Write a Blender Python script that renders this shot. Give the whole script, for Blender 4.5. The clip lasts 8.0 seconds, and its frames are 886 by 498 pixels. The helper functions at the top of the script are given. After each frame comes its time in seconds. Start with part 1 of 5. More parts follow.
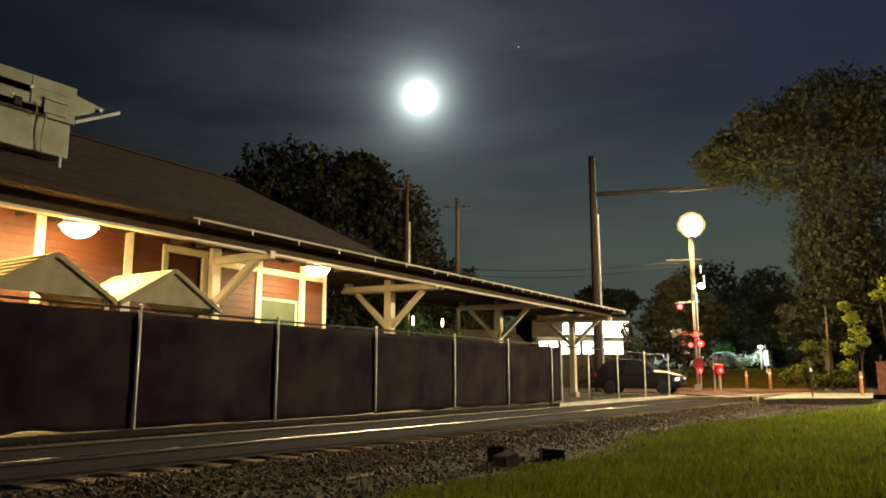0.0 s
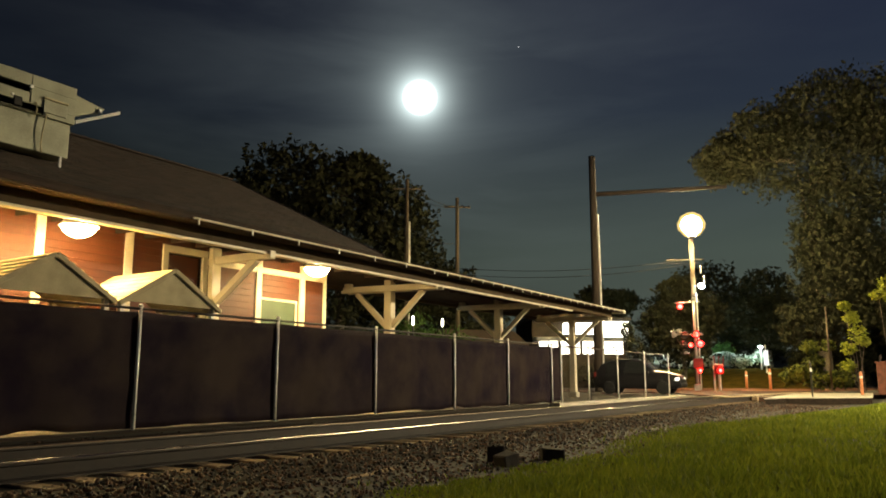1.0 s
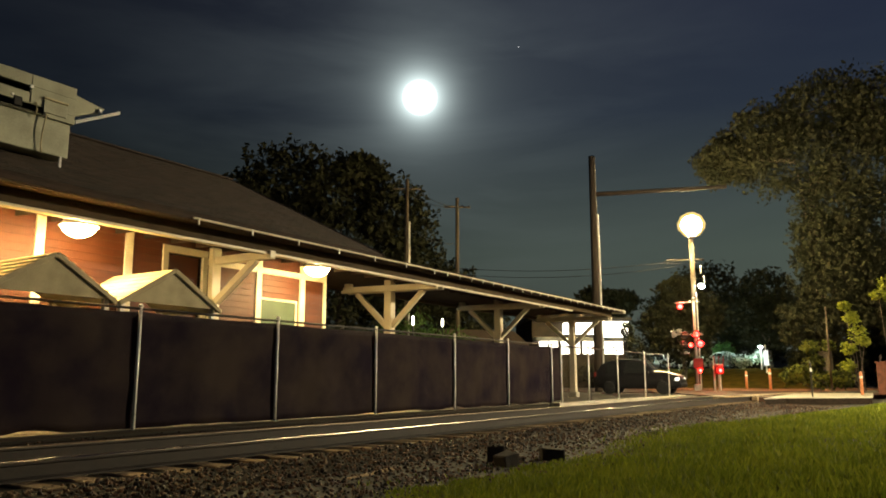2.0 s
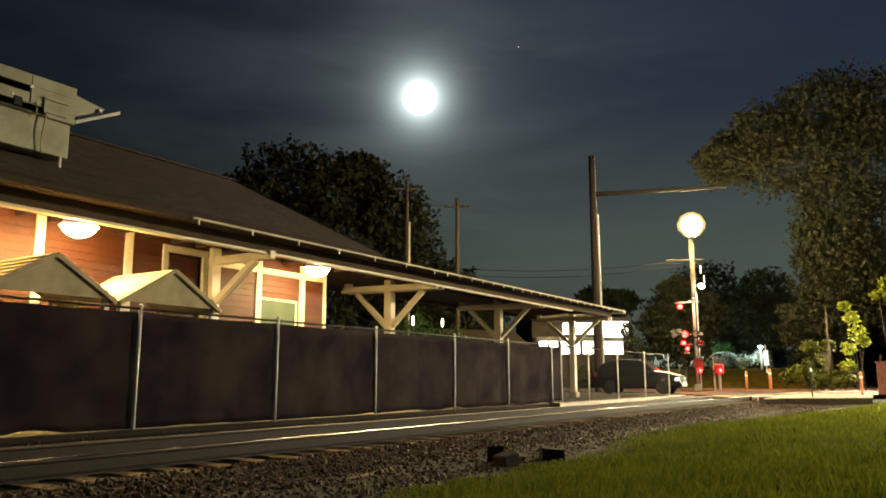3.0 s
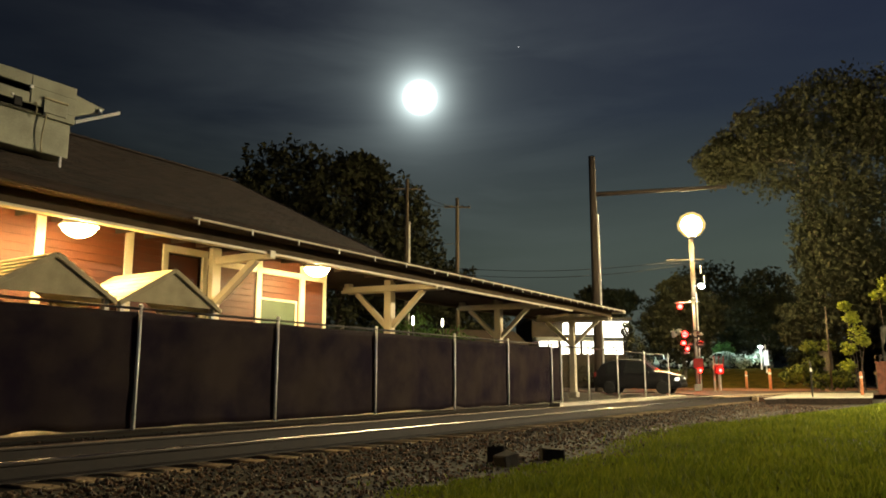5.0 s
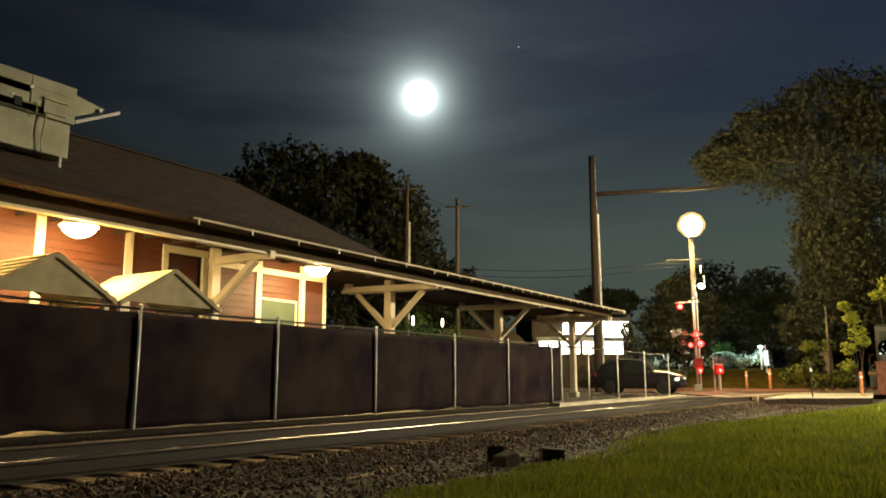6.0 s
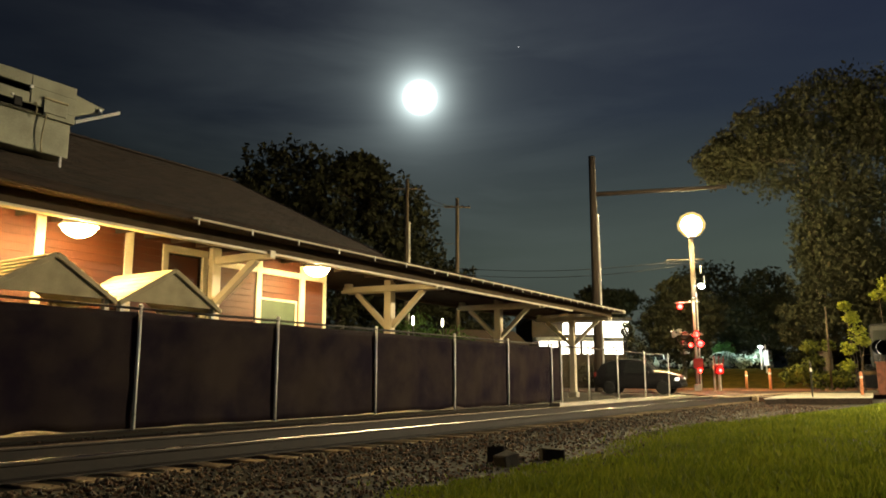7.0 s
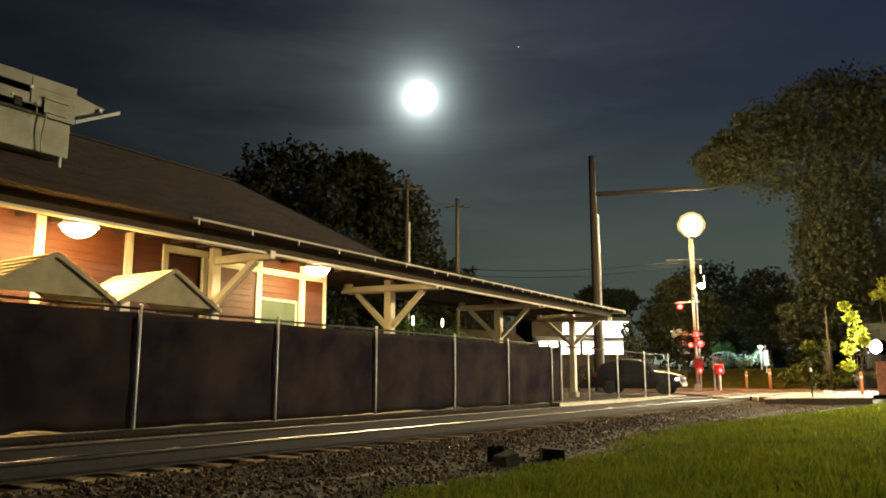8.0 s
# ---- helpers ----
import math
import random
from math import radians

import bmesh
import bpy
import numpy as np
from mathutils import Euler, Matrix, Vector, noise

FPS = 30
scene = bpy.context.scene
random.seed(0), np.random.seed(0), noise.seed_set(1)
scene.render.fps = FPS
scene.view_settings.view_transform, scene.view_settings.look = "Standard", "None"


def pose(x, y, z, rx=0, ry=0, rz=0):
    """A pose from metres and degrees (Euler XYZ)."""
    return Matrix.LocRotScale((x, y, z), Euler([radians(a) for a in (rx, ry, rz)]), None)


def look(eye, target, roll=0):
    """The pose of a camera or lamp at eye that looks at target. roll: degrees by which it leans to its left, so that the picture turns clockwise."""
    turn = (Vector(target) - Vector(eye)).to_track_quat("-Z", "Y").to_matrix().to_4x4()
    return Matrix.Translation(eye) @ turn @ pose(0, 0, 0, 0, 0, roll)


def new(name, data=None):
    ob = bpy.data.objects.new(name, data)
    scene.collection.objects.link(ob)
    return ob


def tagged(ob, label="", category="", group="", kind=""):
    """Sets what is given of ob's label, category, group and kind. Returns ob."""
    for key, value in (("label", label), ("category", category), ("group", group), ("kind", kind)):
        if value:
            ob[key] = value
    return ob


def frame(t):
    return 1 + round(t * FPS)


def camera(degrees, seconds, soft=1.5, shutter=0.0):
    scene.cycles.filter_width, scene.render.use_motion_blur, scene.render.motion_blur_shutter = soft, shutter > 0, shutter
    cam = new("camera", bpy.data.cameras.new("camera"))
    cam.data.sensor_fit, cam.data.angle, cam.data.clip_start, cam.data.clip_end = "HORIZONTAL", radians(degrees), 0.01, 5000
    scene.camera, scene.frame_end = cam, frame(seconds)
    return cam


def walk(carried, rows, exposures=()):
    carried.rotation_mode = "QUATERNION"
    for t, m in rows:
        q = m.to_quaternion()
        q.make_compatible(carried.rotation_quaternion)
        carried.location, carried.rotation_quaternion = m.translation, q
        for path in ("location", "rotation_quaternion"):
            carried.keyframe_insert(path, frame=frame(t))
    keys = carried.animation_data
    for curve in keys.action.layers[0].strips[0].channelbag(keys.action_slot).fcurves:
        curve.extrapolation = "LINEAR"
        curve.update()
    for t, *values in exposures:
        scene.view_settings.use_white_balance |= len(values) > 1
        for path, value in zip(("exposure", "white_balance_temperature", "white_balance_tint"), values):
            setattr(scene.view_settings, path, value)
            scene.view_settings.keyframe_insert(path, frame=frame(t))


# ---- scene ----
from collections import defaultdict

# ---------------------------------------------------------------- camera: stands still, low beside the track
EYE = (0.0, 0.0, 0.78)
cam = camera(60.29, 8.0, soft=1.8)
AIM = (0.8438, 0.5367, 0.17037)
still = look(EYE, (EYE[0] + AIM[0], EYE[1] + AIM[1], EYE[2] + AIM[2]))
walk(cam, [(0.0, still), (8.0, still)])

# ---------------------------------------------------------------- night sky with the moon behind thin cloud
MOON = Vector((0.77195, 0.52629, 0.35653)).normalized()
world = bpy.data.worlds.new("night_sky")
scene.world = world
world.use_nodes = True
wt = world.node_tree
wt.nodes.clear()


def wnode(kind, **kw):
    n = wt.nodes.new(kind)
    for k, v in kw.items():
        n.inputs[k].default_value = v
    return n


def wmath(op, a, b=None):
    n = wt.nodes.new("ShaderNodeMath")
    n.operation = op
    for i, x in enumerate((a, b)):
        if x is None:
            continue
        if isinstance(x, (int, float)):
            n.inputs[i].default_value = x
        else:
            wt.links.new(x, n.inputs[i])
    return n.outputs[0]


def wramp(fac, stops):
    n = wt.nodes.new("ShaderNodeValToRGB")
    while len(n.color_ramp.elements) < len(stops):
        n.color_ramp.elements.new(0.5)
    for e, (p, c) in zip(n.color_ramp.elements, stops):
        e.position, e.color = p, (*c, 1)
    wt.links.new(fac, n.inputs[0])
    return n.outputs[0]


def wmix(kind, fac, a, b):
    n = wt.nodes.new("ShaderNodeMix")
    n.data_type, n.blend_type = "RGBA", kind
    for s, x in ((n.inputs[0], fac), (n.inputs[6], a), (n.inputs[7], b)):
        if isinstance(x, (int, float)):
            s.default_value = x
        elif isinstance(x, tuple):
            s.default_value = (*x, 1)
        else:
            wt.links.new(x, s)
    return n.outputs[2]


coord = wt.nodes.new("ShaderNodeTexCoord").outputs["Generated"]
dotn = wt.nodes.new("ShaderNodeVectorMath")
dotn.operation = "DOT_PRODUCT"
wt.links.new(coord, dotn.inputs[0])
dotn.inputs[1].default_value = MOON
angle = wmath("ARCCOSINE", wmath("MINIMUM", dotn.outputs["Value"], 0.999999))
sep = wt.nodes.new("ShaderNodeSeparateXYZ")
wt.links.new(coord, sep.inputs[0])
# base gradient: navy overhead, grey-green towards the horizon
base_sky = wramp(sep.outputs["Z"], [(0.0, (0.042, 0.048, 0.036)), (0.16, (0.035, 0.046, 0.038)),
                                    (0.33, (0.0100, 0.0148, 0.0250)), (0.6, (0.0058, 0.0062, 0.0200))])
# streaky thin cloud
mapn = wt.nodes.new("ShaderNodeMapping")
mapn.inputs["Scale"].default_value = (1.0, 1.0, 6.0)
wt.links.new(coord, mapn.inputs[0])
cloud = wnode("ShaderNodeTexNoise", Scale=2.0, Detail=5.0, Roughness=0.55, Distortion=0.4)
wt.links.new(mapn.outputs[0], cloud.inputs["Vector"])
cl = wmath("MULTIPLY", wmath("MAXIMUM", wmath("SUBTRACT", cloud.outputs["Fac"], 0.40), 0.0), 4.2)
near_moon = wmath("EXPONENT", wmath("MULTIPLY", angle, -5.5))
side_dot = wt.nodes.new("ShaderNodeVectorMath")
side_dot.operation = "DOT_PRODUCT"
wt.links.new(coord, side_dot.inputs[0])
side_dot.inputs[1].default_value = (0.5367, -0.8438, 0.0)
side = wmath("MINIMUM", wmath("MAXIMUM", wmath("ADD", wmath("MULTIPLY", side_dot.outputs["Value"], 1.25), 0.95), 0.42), 1.75)
cloud_light = wmath("MULTIPLY", cl, wmath("ADD", wmath("MULTIPLY", near_moon, 0.045), 0.0012))
veil = wmath("MULTIPLY", wmath("MULTIPLY", wmath("EXPONENT", wmath("MULTIPLY", angle, -6.0)), 0.046), side)
halo = wmath("ADD", wmath("ADD", wmath("MULTIPLY", wmath("EXPONENT", wmath("MULTIPLY", angle, -24.0)), 0.20), veil),
             wmath("MULTIPLY", wmath("EXPONENT", wmath("MULTIPLY", wmath("MAXIMUM", wmath("SUBTRACT", angle, 0.018), 0.0), -75.0)), 1.0))
glow = wmix("MULTIPLY", 1.0, wmix("ADD", 1.0, cloud_light, halo), (0.84, 1.0, 0.97))
disc = wramp(wmath("MULTIPLY", angle, 10.0), [(0.0, (6.0, 6.2, 6.2)), (0.12, (1.6, 1.7, 1.7)), (0.235, (0.0, 0.0, 0.0))])
# the brighter star that shows above the pole
star_dir = Vector((0.8155, 0.4056, 0.4129)).normalized()
dot2 = wt.nodes.new("ShaderNodeVectorMath")
dot2.operation = "DOT_PRODUCT"
wt.links.new(coord, dot2.inputs[0])
dot2.inputs[1].default_value = star_dir
star = wmath("MULTIPLY", wmath("GREATER_THAN", dot2.outputs["Value"], math.cos(0.0009)), 0.35)
total = wmix("ADD", 1.0, wmix("ADD", 1.0, wmix("MULTIPLY", 1.0, base_sky, side), glow), wmix("ADD", 1.0, disc, star))
bg = wt.nodes.new("ShaderNodeBackground")
wt.links.new(total, bg.inputs[0])
wout = wt.nodes.new("ShaderNodeOutputWorld")
wt.links.new(bg.outputs[0], wout.inputs[0])

moon = bpy.data.lights.new("moonlight", "SUN")
moon.energy, moon.angle, moon.color = 0.03, radians(0.5), (0.85, 0.95, 1.0)
new("moonlight", moon).matrix_world = look(MOON * 50, (0, 0, 0))
scene.view_settings.exposure = 0.2

# ---------------------------------------------------------------- materials


def material(name, col, rough=0.7, metal=0.0, var=0.25, scale=4.0, fine=60.0, bump=0.15, col2=None, emit=None, strength=0.0,
             stretch=(1, 1, 1), per_object=0.0, translucent=0.0, spec=0.5, island=0.0):
    m = bpy.data.materials.new(name)
    m.use_nodes = True
    nt = m.node_tree
    b = nt.nodes["Principled BSDF"]
    b.inputs["Roughness"].default_value = rough
    b.inputs["Metallic"].default_value = metal
    b.inputs["Specular IOR Level"].default_value = spec
    if emit:
        b.inputs["Emission Color"].default_value = (*emit, 1)
        b.inputs["Emission Strength"].default_value = strength
    tc = nt.nodes.new("ShaderNodeTexCoord")
    mp = nt.nodes.new("ShaderNodeMapping")
    mp.inputs["Scale"].default_value = stretch
    nt.links.new(tc.outputs["Object"], mp.inputs[0])
    big = nt.nodes.new("ShaderNodeTexNoise")
    big.inputs["Scale"].default_value, big.inputs["Detail"].default_value = scale, 5
    sm = nt.nodes.new("ShaderNodeTexNoise")
    sm.inputs["Scale"].default_value, sm.inputs["Detail"].default_value = fine, 3
    nt.links.new(mp.outputs[0], big.inputs["Vector"])
    nt.links.new(mp.outputs[0], sm.inputs["Vector"])
    c2 = col2 or tuple(x * (1 - var) for x in col)
    hi = col if col2 else tuple(min(1, x * (1 + var)) for x in col)
    ramp = nt.nodes.new("ShaderNodeValToRGB")
    ramp.color_ramp.elements[0].position, ramp.color_ramp.elements[1].position = 0.33, 0.67
    ramp.color_ramp.elements[0].color, ramp.color_ramp.elements[1].color = (*c2, 1), (*hi, 1)
    add = nt.nodes.new("ShaderNodeMath")
    add.operation = "MULTIPLY_ADD"
    add.inputs[1].default_value, add.inputs[2].default_value = 0.35, -0.175
    nt.links.new(sm.outputs["Fac"], add.inputs[0])
    s2 = nt.nodes.new("ShaderNodeMath")
    nt.links.new(big.outputs["Fac"], s2.inputs[0])
    nt.links.new(add.outputs[0], s2.inputs[1])
    last = s2.outputs[0]
    if per_object or island:
        rnd = nt.nodes.new("ShaderNodeNewGeometry").outputs["Random Per Island"] if island else nt.nodes.new("ShaderNodeObjectInfo").outputs["Random"]
        k = nt.nodes.new("ShaderNodeMath")
        k.operation = "MULTIPLY_ADD"
        k.inputs[1].default_value = per_object or island
        k.inputs[2].default_value = -(per_object or island) / 2
        nt.links.new(rnd, k.inputs[0])
        s3 = nt.nodes.new("ShaderNodeMath")
        nt.links.new(last, s3.inputs[0])
        nt.links.new(k.outputs[0], s3.inputs[1])
        last = s3.outputs[0]
    nt.links.new(last, ramp.inputs[0])
    nt.links.new(ramp.outputs[0], b.inputs["Base Color"])
    if bump:
        bp = nt.nodes.new("ShaderNodeBump")
        bp.inputs["Strength"].default_value, bp.inputs["Distance"].default_value = bump, 0.02
        nt.links.new(s2.outputs[0], bp.inputs["Height"])
        nt.links.new(bp.outputs[0], b.inputs["Normal"])
    rr = nt.nodes.new("ShaderNodeMapRange")
    rr.inputs[3].default_value, rr.inputs[4].default_value = max(0.02, rough - 0.12), min(1, rough + 0.12)
    nt.links.new(big.outputs["Fac"], rr.inputs[0])
    nt.links.new(rr.outputs[0], b.inputs["Roughness"])
    if translucent:
        tr = nt.nodes.new("ShaderNodeBsdfTranslucent")
        nt.links.new(ramp.outputs[0], tr.inputs[0])
        mx = nt.nodes.new("ShaderNodeMixShader")
        mx.inputs[0].default_value = translucent
        nt.links.new(b.outputs[0], mx.inputs[1])
        nt.links.new(tr.outputs[0], mx.inputs[2])
        nt.links.new(mx.outputs[0], nt.nodes["Material Output"].inputs[0])
    return m


def lamp_material(name, col, strength):
    m = bpy.data.materials.new(name)
    m.use_nodes = True
    nt = m.node_tree
    nt.nodes.clear()
    e = nt.nodes.new("ShaderNodeEmission")
    e.inputs[0].default_value, e.inputs[1].default_value = (*col, 1), strength
    o = nt.nodes.new("ShaderNodeOutputMaterial")
    nt.links.new(e.outputs[0], o.inputs[0])
    return m


M = {
    "soil": material("soil", (0.024, 0.018, 0.008), 0.95, col2=(0.013, 0.009, 0.005), scale=0.9, fine=30, bump=0.5),
    "grass": material("grass_blade", (0.205, 0.236, 0.022), 0.75, col2=(0.105, 0.140, 0.014), scale=0.8, fine=5, bump=0, translucent=0.35, island=0.5, spec=0.15),
    "bank": material("rough_grass_bank", (0.090, 0.058, 0.012), 0.95, col2=(0.038, 0.032, 0.008), scale=1.2, fine=20, bump=0.8, spec=0.0),
    "ballast": material("ballast_bed", (0.014, 0.009, 0.006), 0.95, var=0.5, scale=9, fine=60, bump=0.9, spec=0.15),
    "stone": material("ballast_stone", (0.105, 0.056, 0.033), 0.5, col2=(0.012, 0.008, 0.005), scale=11, fine=80, bump=0.2, island=1.1, spec=0.2),
    # the flashers' red light is mixed into this asphalt's base colour
    "asphalt": material("worn_asphalt_red_glow", (0.034, 0.0135, 0.007), 0.85, var=0.35, scale=1.2, fine=90, bump=0.3, spec=0.2),
    "paving": material("platform_asphalt", (0.036, 0.028, 0.022), 0.9, var=0.3, scale=1.2, fine=80, bump=0.3, spec=0.15),
    "platform_concrete": material("platform_concrete", (0.34, 0.30, 0.235), 0.85, var=0.2, scale=1.2, fine=60, bump=0.2),
    "concrete": material("crossing_concrete", (0.42, 0.38, 0.31), 0.6, var=0.25, scale=1.5, fine=70, bump=0.25),
    # orange-red glow of the crossing lamps is put into the dirt's colour
    "dirt": material("bare_dirt_red_glow", (0.15, 0.046, 0.014), 0.95, var=0.4, scale=0.8, fine=25, bump=0.6),
    "tie": material("creosoted_wood", (0.20, 0.14, 0.085), 0.9, var=0.4, scale=3, fine=40, bump=0.6, stretch=(8, 1, 8), per_object=0.5, spec=0.2),
    "rail": material("rail_steel", (0.022, 0.015, 0.012), 0.75, 0.0, var=0.4, scale=6, fine=60, bump=0.2),
    # red lamplight on the relay cabinet is put into its steel colour
    "red_glow_steel": material("steel_with_red_glow", (0.16, 0.06, 0.035), 0.8, 0.1, var=0.4, scale=4, fine=40, bump=0.2),
    "plank": material("worn_crossing_plank", (0.26, 0.19, 0.11), 0.75, var=0.35, scale=2, fine=40, bump=0.4, stretch=(0.5, 6, 6), per_object=0.5),
    # darker, rougher copy of the railhead that mutes the far rail's gleam
    "dull_railhead": material("dull_railhead", (0.16, 0.12, 0.09), 0.5, 0.8, var=0.2, scale=1.0, fine=20, bump=0.05),
    "railhead": material("polished_railhead", (0.30, 0.25, 0.20), 0.24, 1.0, var=0.06, scale=1.0, fine=20, bump=0.0),
    "steel": material("galvanised_steel", (0.93, 0.91, 0.87), 0.30, 0.12, var=0.04, scale=6, fine=60, bump=0.0),
    # dark grey puts the backlit silhouette of mesh and top rail into colour
    "mesh_wire": material("silhouette_wire", (0.045, 0.042, 0.042), 0.6, 0.4, var=0.2, bump=0),
    "fabric": material("privacy_fabric", (0.019, 0.011, 0.025), 0.8, col2=(0.060, 0.041, 0.037), scale=1.1, fine=180, bump=0.35, spec=0.15, translucent=0.45),
    "cream": material("cream_paint", (0.74, 0.66, 0.50), 0.5, var=0.10, scale=2.0, fine=50, bump=0.08),
    "white": material("white_paint", (0.78, 0.76, 0.70), 0.5, var=0.08, scale=2.5, fine=50, bump=0.06),
    "red": material("red_clapboard_paint", (0.088, 0.024, 0.007), 0.65, var=0.14, scale=1.5, fine=45, bump=0.12, stretch=(0.6, 4, 4), per_object=0.25),
    "soffit": material("brown_soffit_boards", (0.040, 0.023, 0.014), 0.8, var=0.3, scale=2, fine=40, bump=0.2, stretch=(1, 6, 1), per_object=0.4),
    "shingle_stuff": material("asphalt_roofing", (0.040, 0.025, 0.018), 0.95, var=0.3, scale=3, fine=70, bump=0.5, island=0.5),
    "tan_roof": material("tan_shed_shingle", (0.74, 0.60, 0.34), 0.8, var=0.18, scale=5, fine=60, bump=0.3, per_object=0.3),
    "green_board": material("pale_green_board", (0.050, 0.078, 0.043), 0.6, var=0.2, scale=2, fine=30, bump=0.05),
    "canvas": material("cream_gable_panel", (0.42, 0.36, 0.225), 0.85, var=0.22, scale=2.2, fine=50, bump=0.15),
    "box": material("grey_green_sheet_metal", (0.33, 0.325, 0.235), 0.5, 0.15, var=0.22, scale=1.6, fine=40, bump=0.08),
    "dark": material("dark_recess", (0.02, 0.018, 0.016), 0.8, var=0.3, bump=0.1),
    "void": material("matt_black_lining", (0.0012, 0.0012, 0.0012), 0.95, var=0.1, bump=0, spec=0.0),
    # brown carries the dimness of the unlit beam faces
    "beam_dim_brown": material("dimmed_beam_brown", (0.070, 0.048, 0.026), 0.8, var=0.2, scale=2.0, fine=50, bump=0.08, spec=0.2),
    "black": material("black_paint", (0.022, 0.022, 0.024), 0.4, var=0.3, scale=3, bump=0.05),
    "pole": material("weathered_pole_wood", (0.085, 0.062, 0.044), 0.9, var=0.35, scale=2, fine=30, bump=0.5, stretch=(8, 8, 0.6)),
    "signal_pole": material("aluminium_signal_mast", (0.55, 0.53, 0.48), 0.45, 0.6, var=0.2, scale=3, fine=40, bump=0.1),
    "bark": material("tree_bark", (0.10, 0.078, 0.058), 0.95, var=0.4, scale=4, fine=30, bump=0.8, stretch=(5, 5, 1)),
    "leaf": material("leaves", (0.042, 0.043, 0.026), 0.95, col2=(0.028, 0.029, 0.018), scale=0.6, fine=8, bump=0, translucent=0.25, island=0.12, spec=0.0),
    "leaf_light": material("young_leaves", (0.36, 0.38, 0.045), 0.55, col2=(0.17, 0.20, 0.025), scale=1.2, fine=8, bump=0, translucent=0.4, island=0.6, spec=0.25),
    "leaf_mid": material("shrub_leaves", (0.09, 0.17, 0.04), 0.6, col2=(0.045, 0.09, 0.02), scale=1.2, fine=8, bump=0, translucent=0.3, island=0.6, spec=0.25),
    "blossom": material("pale_blossom", (0.62, 0.66, 0.60), 0.7, col2=(0.14, 0.20, 0.14), scale=3, fine=8, bump=0, translucent=0.3, island=0.8, spec=0.2),
    "leaf_olive": material("olive_leaves", (0.15, 0.16, 0.030), 0.6, col2=(0.05, 0.06, 0.015), scale=1.2, fine=8, bump=0, translucent=0.4, island=0.9, spec=0.2),
    "car_paint": material("dark_car_paint", (0.010, 0.010, 0.012), 0.48, 0.0, var=0.15, bump=0.0),
    "tyre": material("tyre_rubber", (0.02, 0.02, 0.02), 0.85, var=0.3, bump=0.2),
    "rim": material("alloy_rim", (0.5, 0.5, 0.5), 0.35, 0.9, var=0.1, bump=0),
    "bollard": material("orange_plastic", (0.62, 0.24, 0.11), 0.5, var=0.15, bump=0.05),
    "signal_black": material("black_signal_housing", (0.025, 0.023, 0.022), 0.5, var=0.25, bump=0.05),
    "hood": material("aluminium_hood", (0.55, 0.53, 0.50), 0.4, 0.6, var=0.15, bump=0.05),
    # real red on the tail lights; on signal boxes, red lamplight put into colour
    "red_lens_and_glow": material("red_lens_and_lamplight", (0.34, 0.020, 0.018), 0.45, var=0.12, bump=0.03),
    "loco": material("black_locomotive_paint", (0.010, 0.010, 0.012), 0.6, 0.0, var=0.2, bump=0.05),
    "loco_yellow": material("faded_locomotive_stripe", (0.10, 0.06, 0.02), 0.6, var=0.3, bump=0.03),
    "wire": material("black_cable", (0.018, 0.018, 0.018), 0.6, var=0.2, bump=0),
    "cinder": material("concrete_block_dark", (0.030, 0.022, 0.016), 0.9, var=0.35, scale=8, fine=60, bump=0.6),
    "far_wall": material("pale_render", (0.55, 0.55, 0.52), 0.7, var=0.12, scale=1, fine=20, bump=0.05),
    "far_hill": material("dark_hillside", (0.030, 0.038, 0.020), 0.95, var=0.4, scale=0.08, fine=2, bump=0.4),
    "lamp_warm": lamp_material("warm_lamp_glow", (1.0, 0.70, 0.28), 210.0),
    "lamp_sodium": lamp_material("sodium_lamp_glow", (1.0, 0.78, 0.32), 2050.0),
    "lamp_cool": lamp_material("cool_lamp_glow", (0.80, 0.95, 1.0), 120.0),
    "marker_glow": lamp_material("marker_lamp_glow", (1.0, 0.92, 0.75), 120.0),
    "path_glow": lamp_material("path_light_glow", (1.0, 0.93, 0.66), 12.0),
    # emission replaces the lamplight that would fall on the white banner
    "banner_glow": lamp_material("banner_lamplight_glow", (1.0, 1.0, 0.92), 1.1),
    "shop_glow": lamp_material("shop_light_panel", (1.0, 0.94, 0.78), 5.0),
    "red_lit": lamp_material("red_flasher_glow", (1.0, 0.0009, 0.0008), 800.0),
    "red_small": lamp_material("red_lamp_glow", (1.0, 0.0022, 0.002), 360.0),
    "headlight": lamp_material("locomotive_headlight_glow", (1.0, 0.88, 0.58), 4200.0),
    # weak emission imitates the street lamp reflected in the headlight lens
    "car_lamp": material("car_lens_glint", (0.85, 0.85, 0.83), 0.15, var=0.05, bump=0, emit=(1.0, 0.95, 0.85), strength=1.2),
}
glass = material("window_glass", (0.03, 0.032, 0.03), 0.06, var=0.1, bump=0, spec=0.7)
M["glass"] = glass


def glowing_glass(name, col, strength, clear):
    m = bpy.data.materials.new(name)
    m.use_nodes = True
    nt = m.node_tree
    nt.nodes.clear()
    e = nt.nodes.new("ShaderNodeEmission")
    e.inputs[0].default_value, e.inputs[1].default_value = (*col, 1), strength
    tr = nt.nodes.new("ShaderNodeBsdfTransparent")
    mx = nt.nodes.new("ShaderNodeMixShader")
    mx.inputs[0].default_value = clear
    nt.links.new(e.outputs[0], mx.inputs[1])
    nt.links.new(tr.outputs[0], mx.inputs[2])
    o = nt.nodes.new("ShaderNodeOutputMaterial")
    nt.links.new(mx.outputs[0], o.inputs[0])
    return m


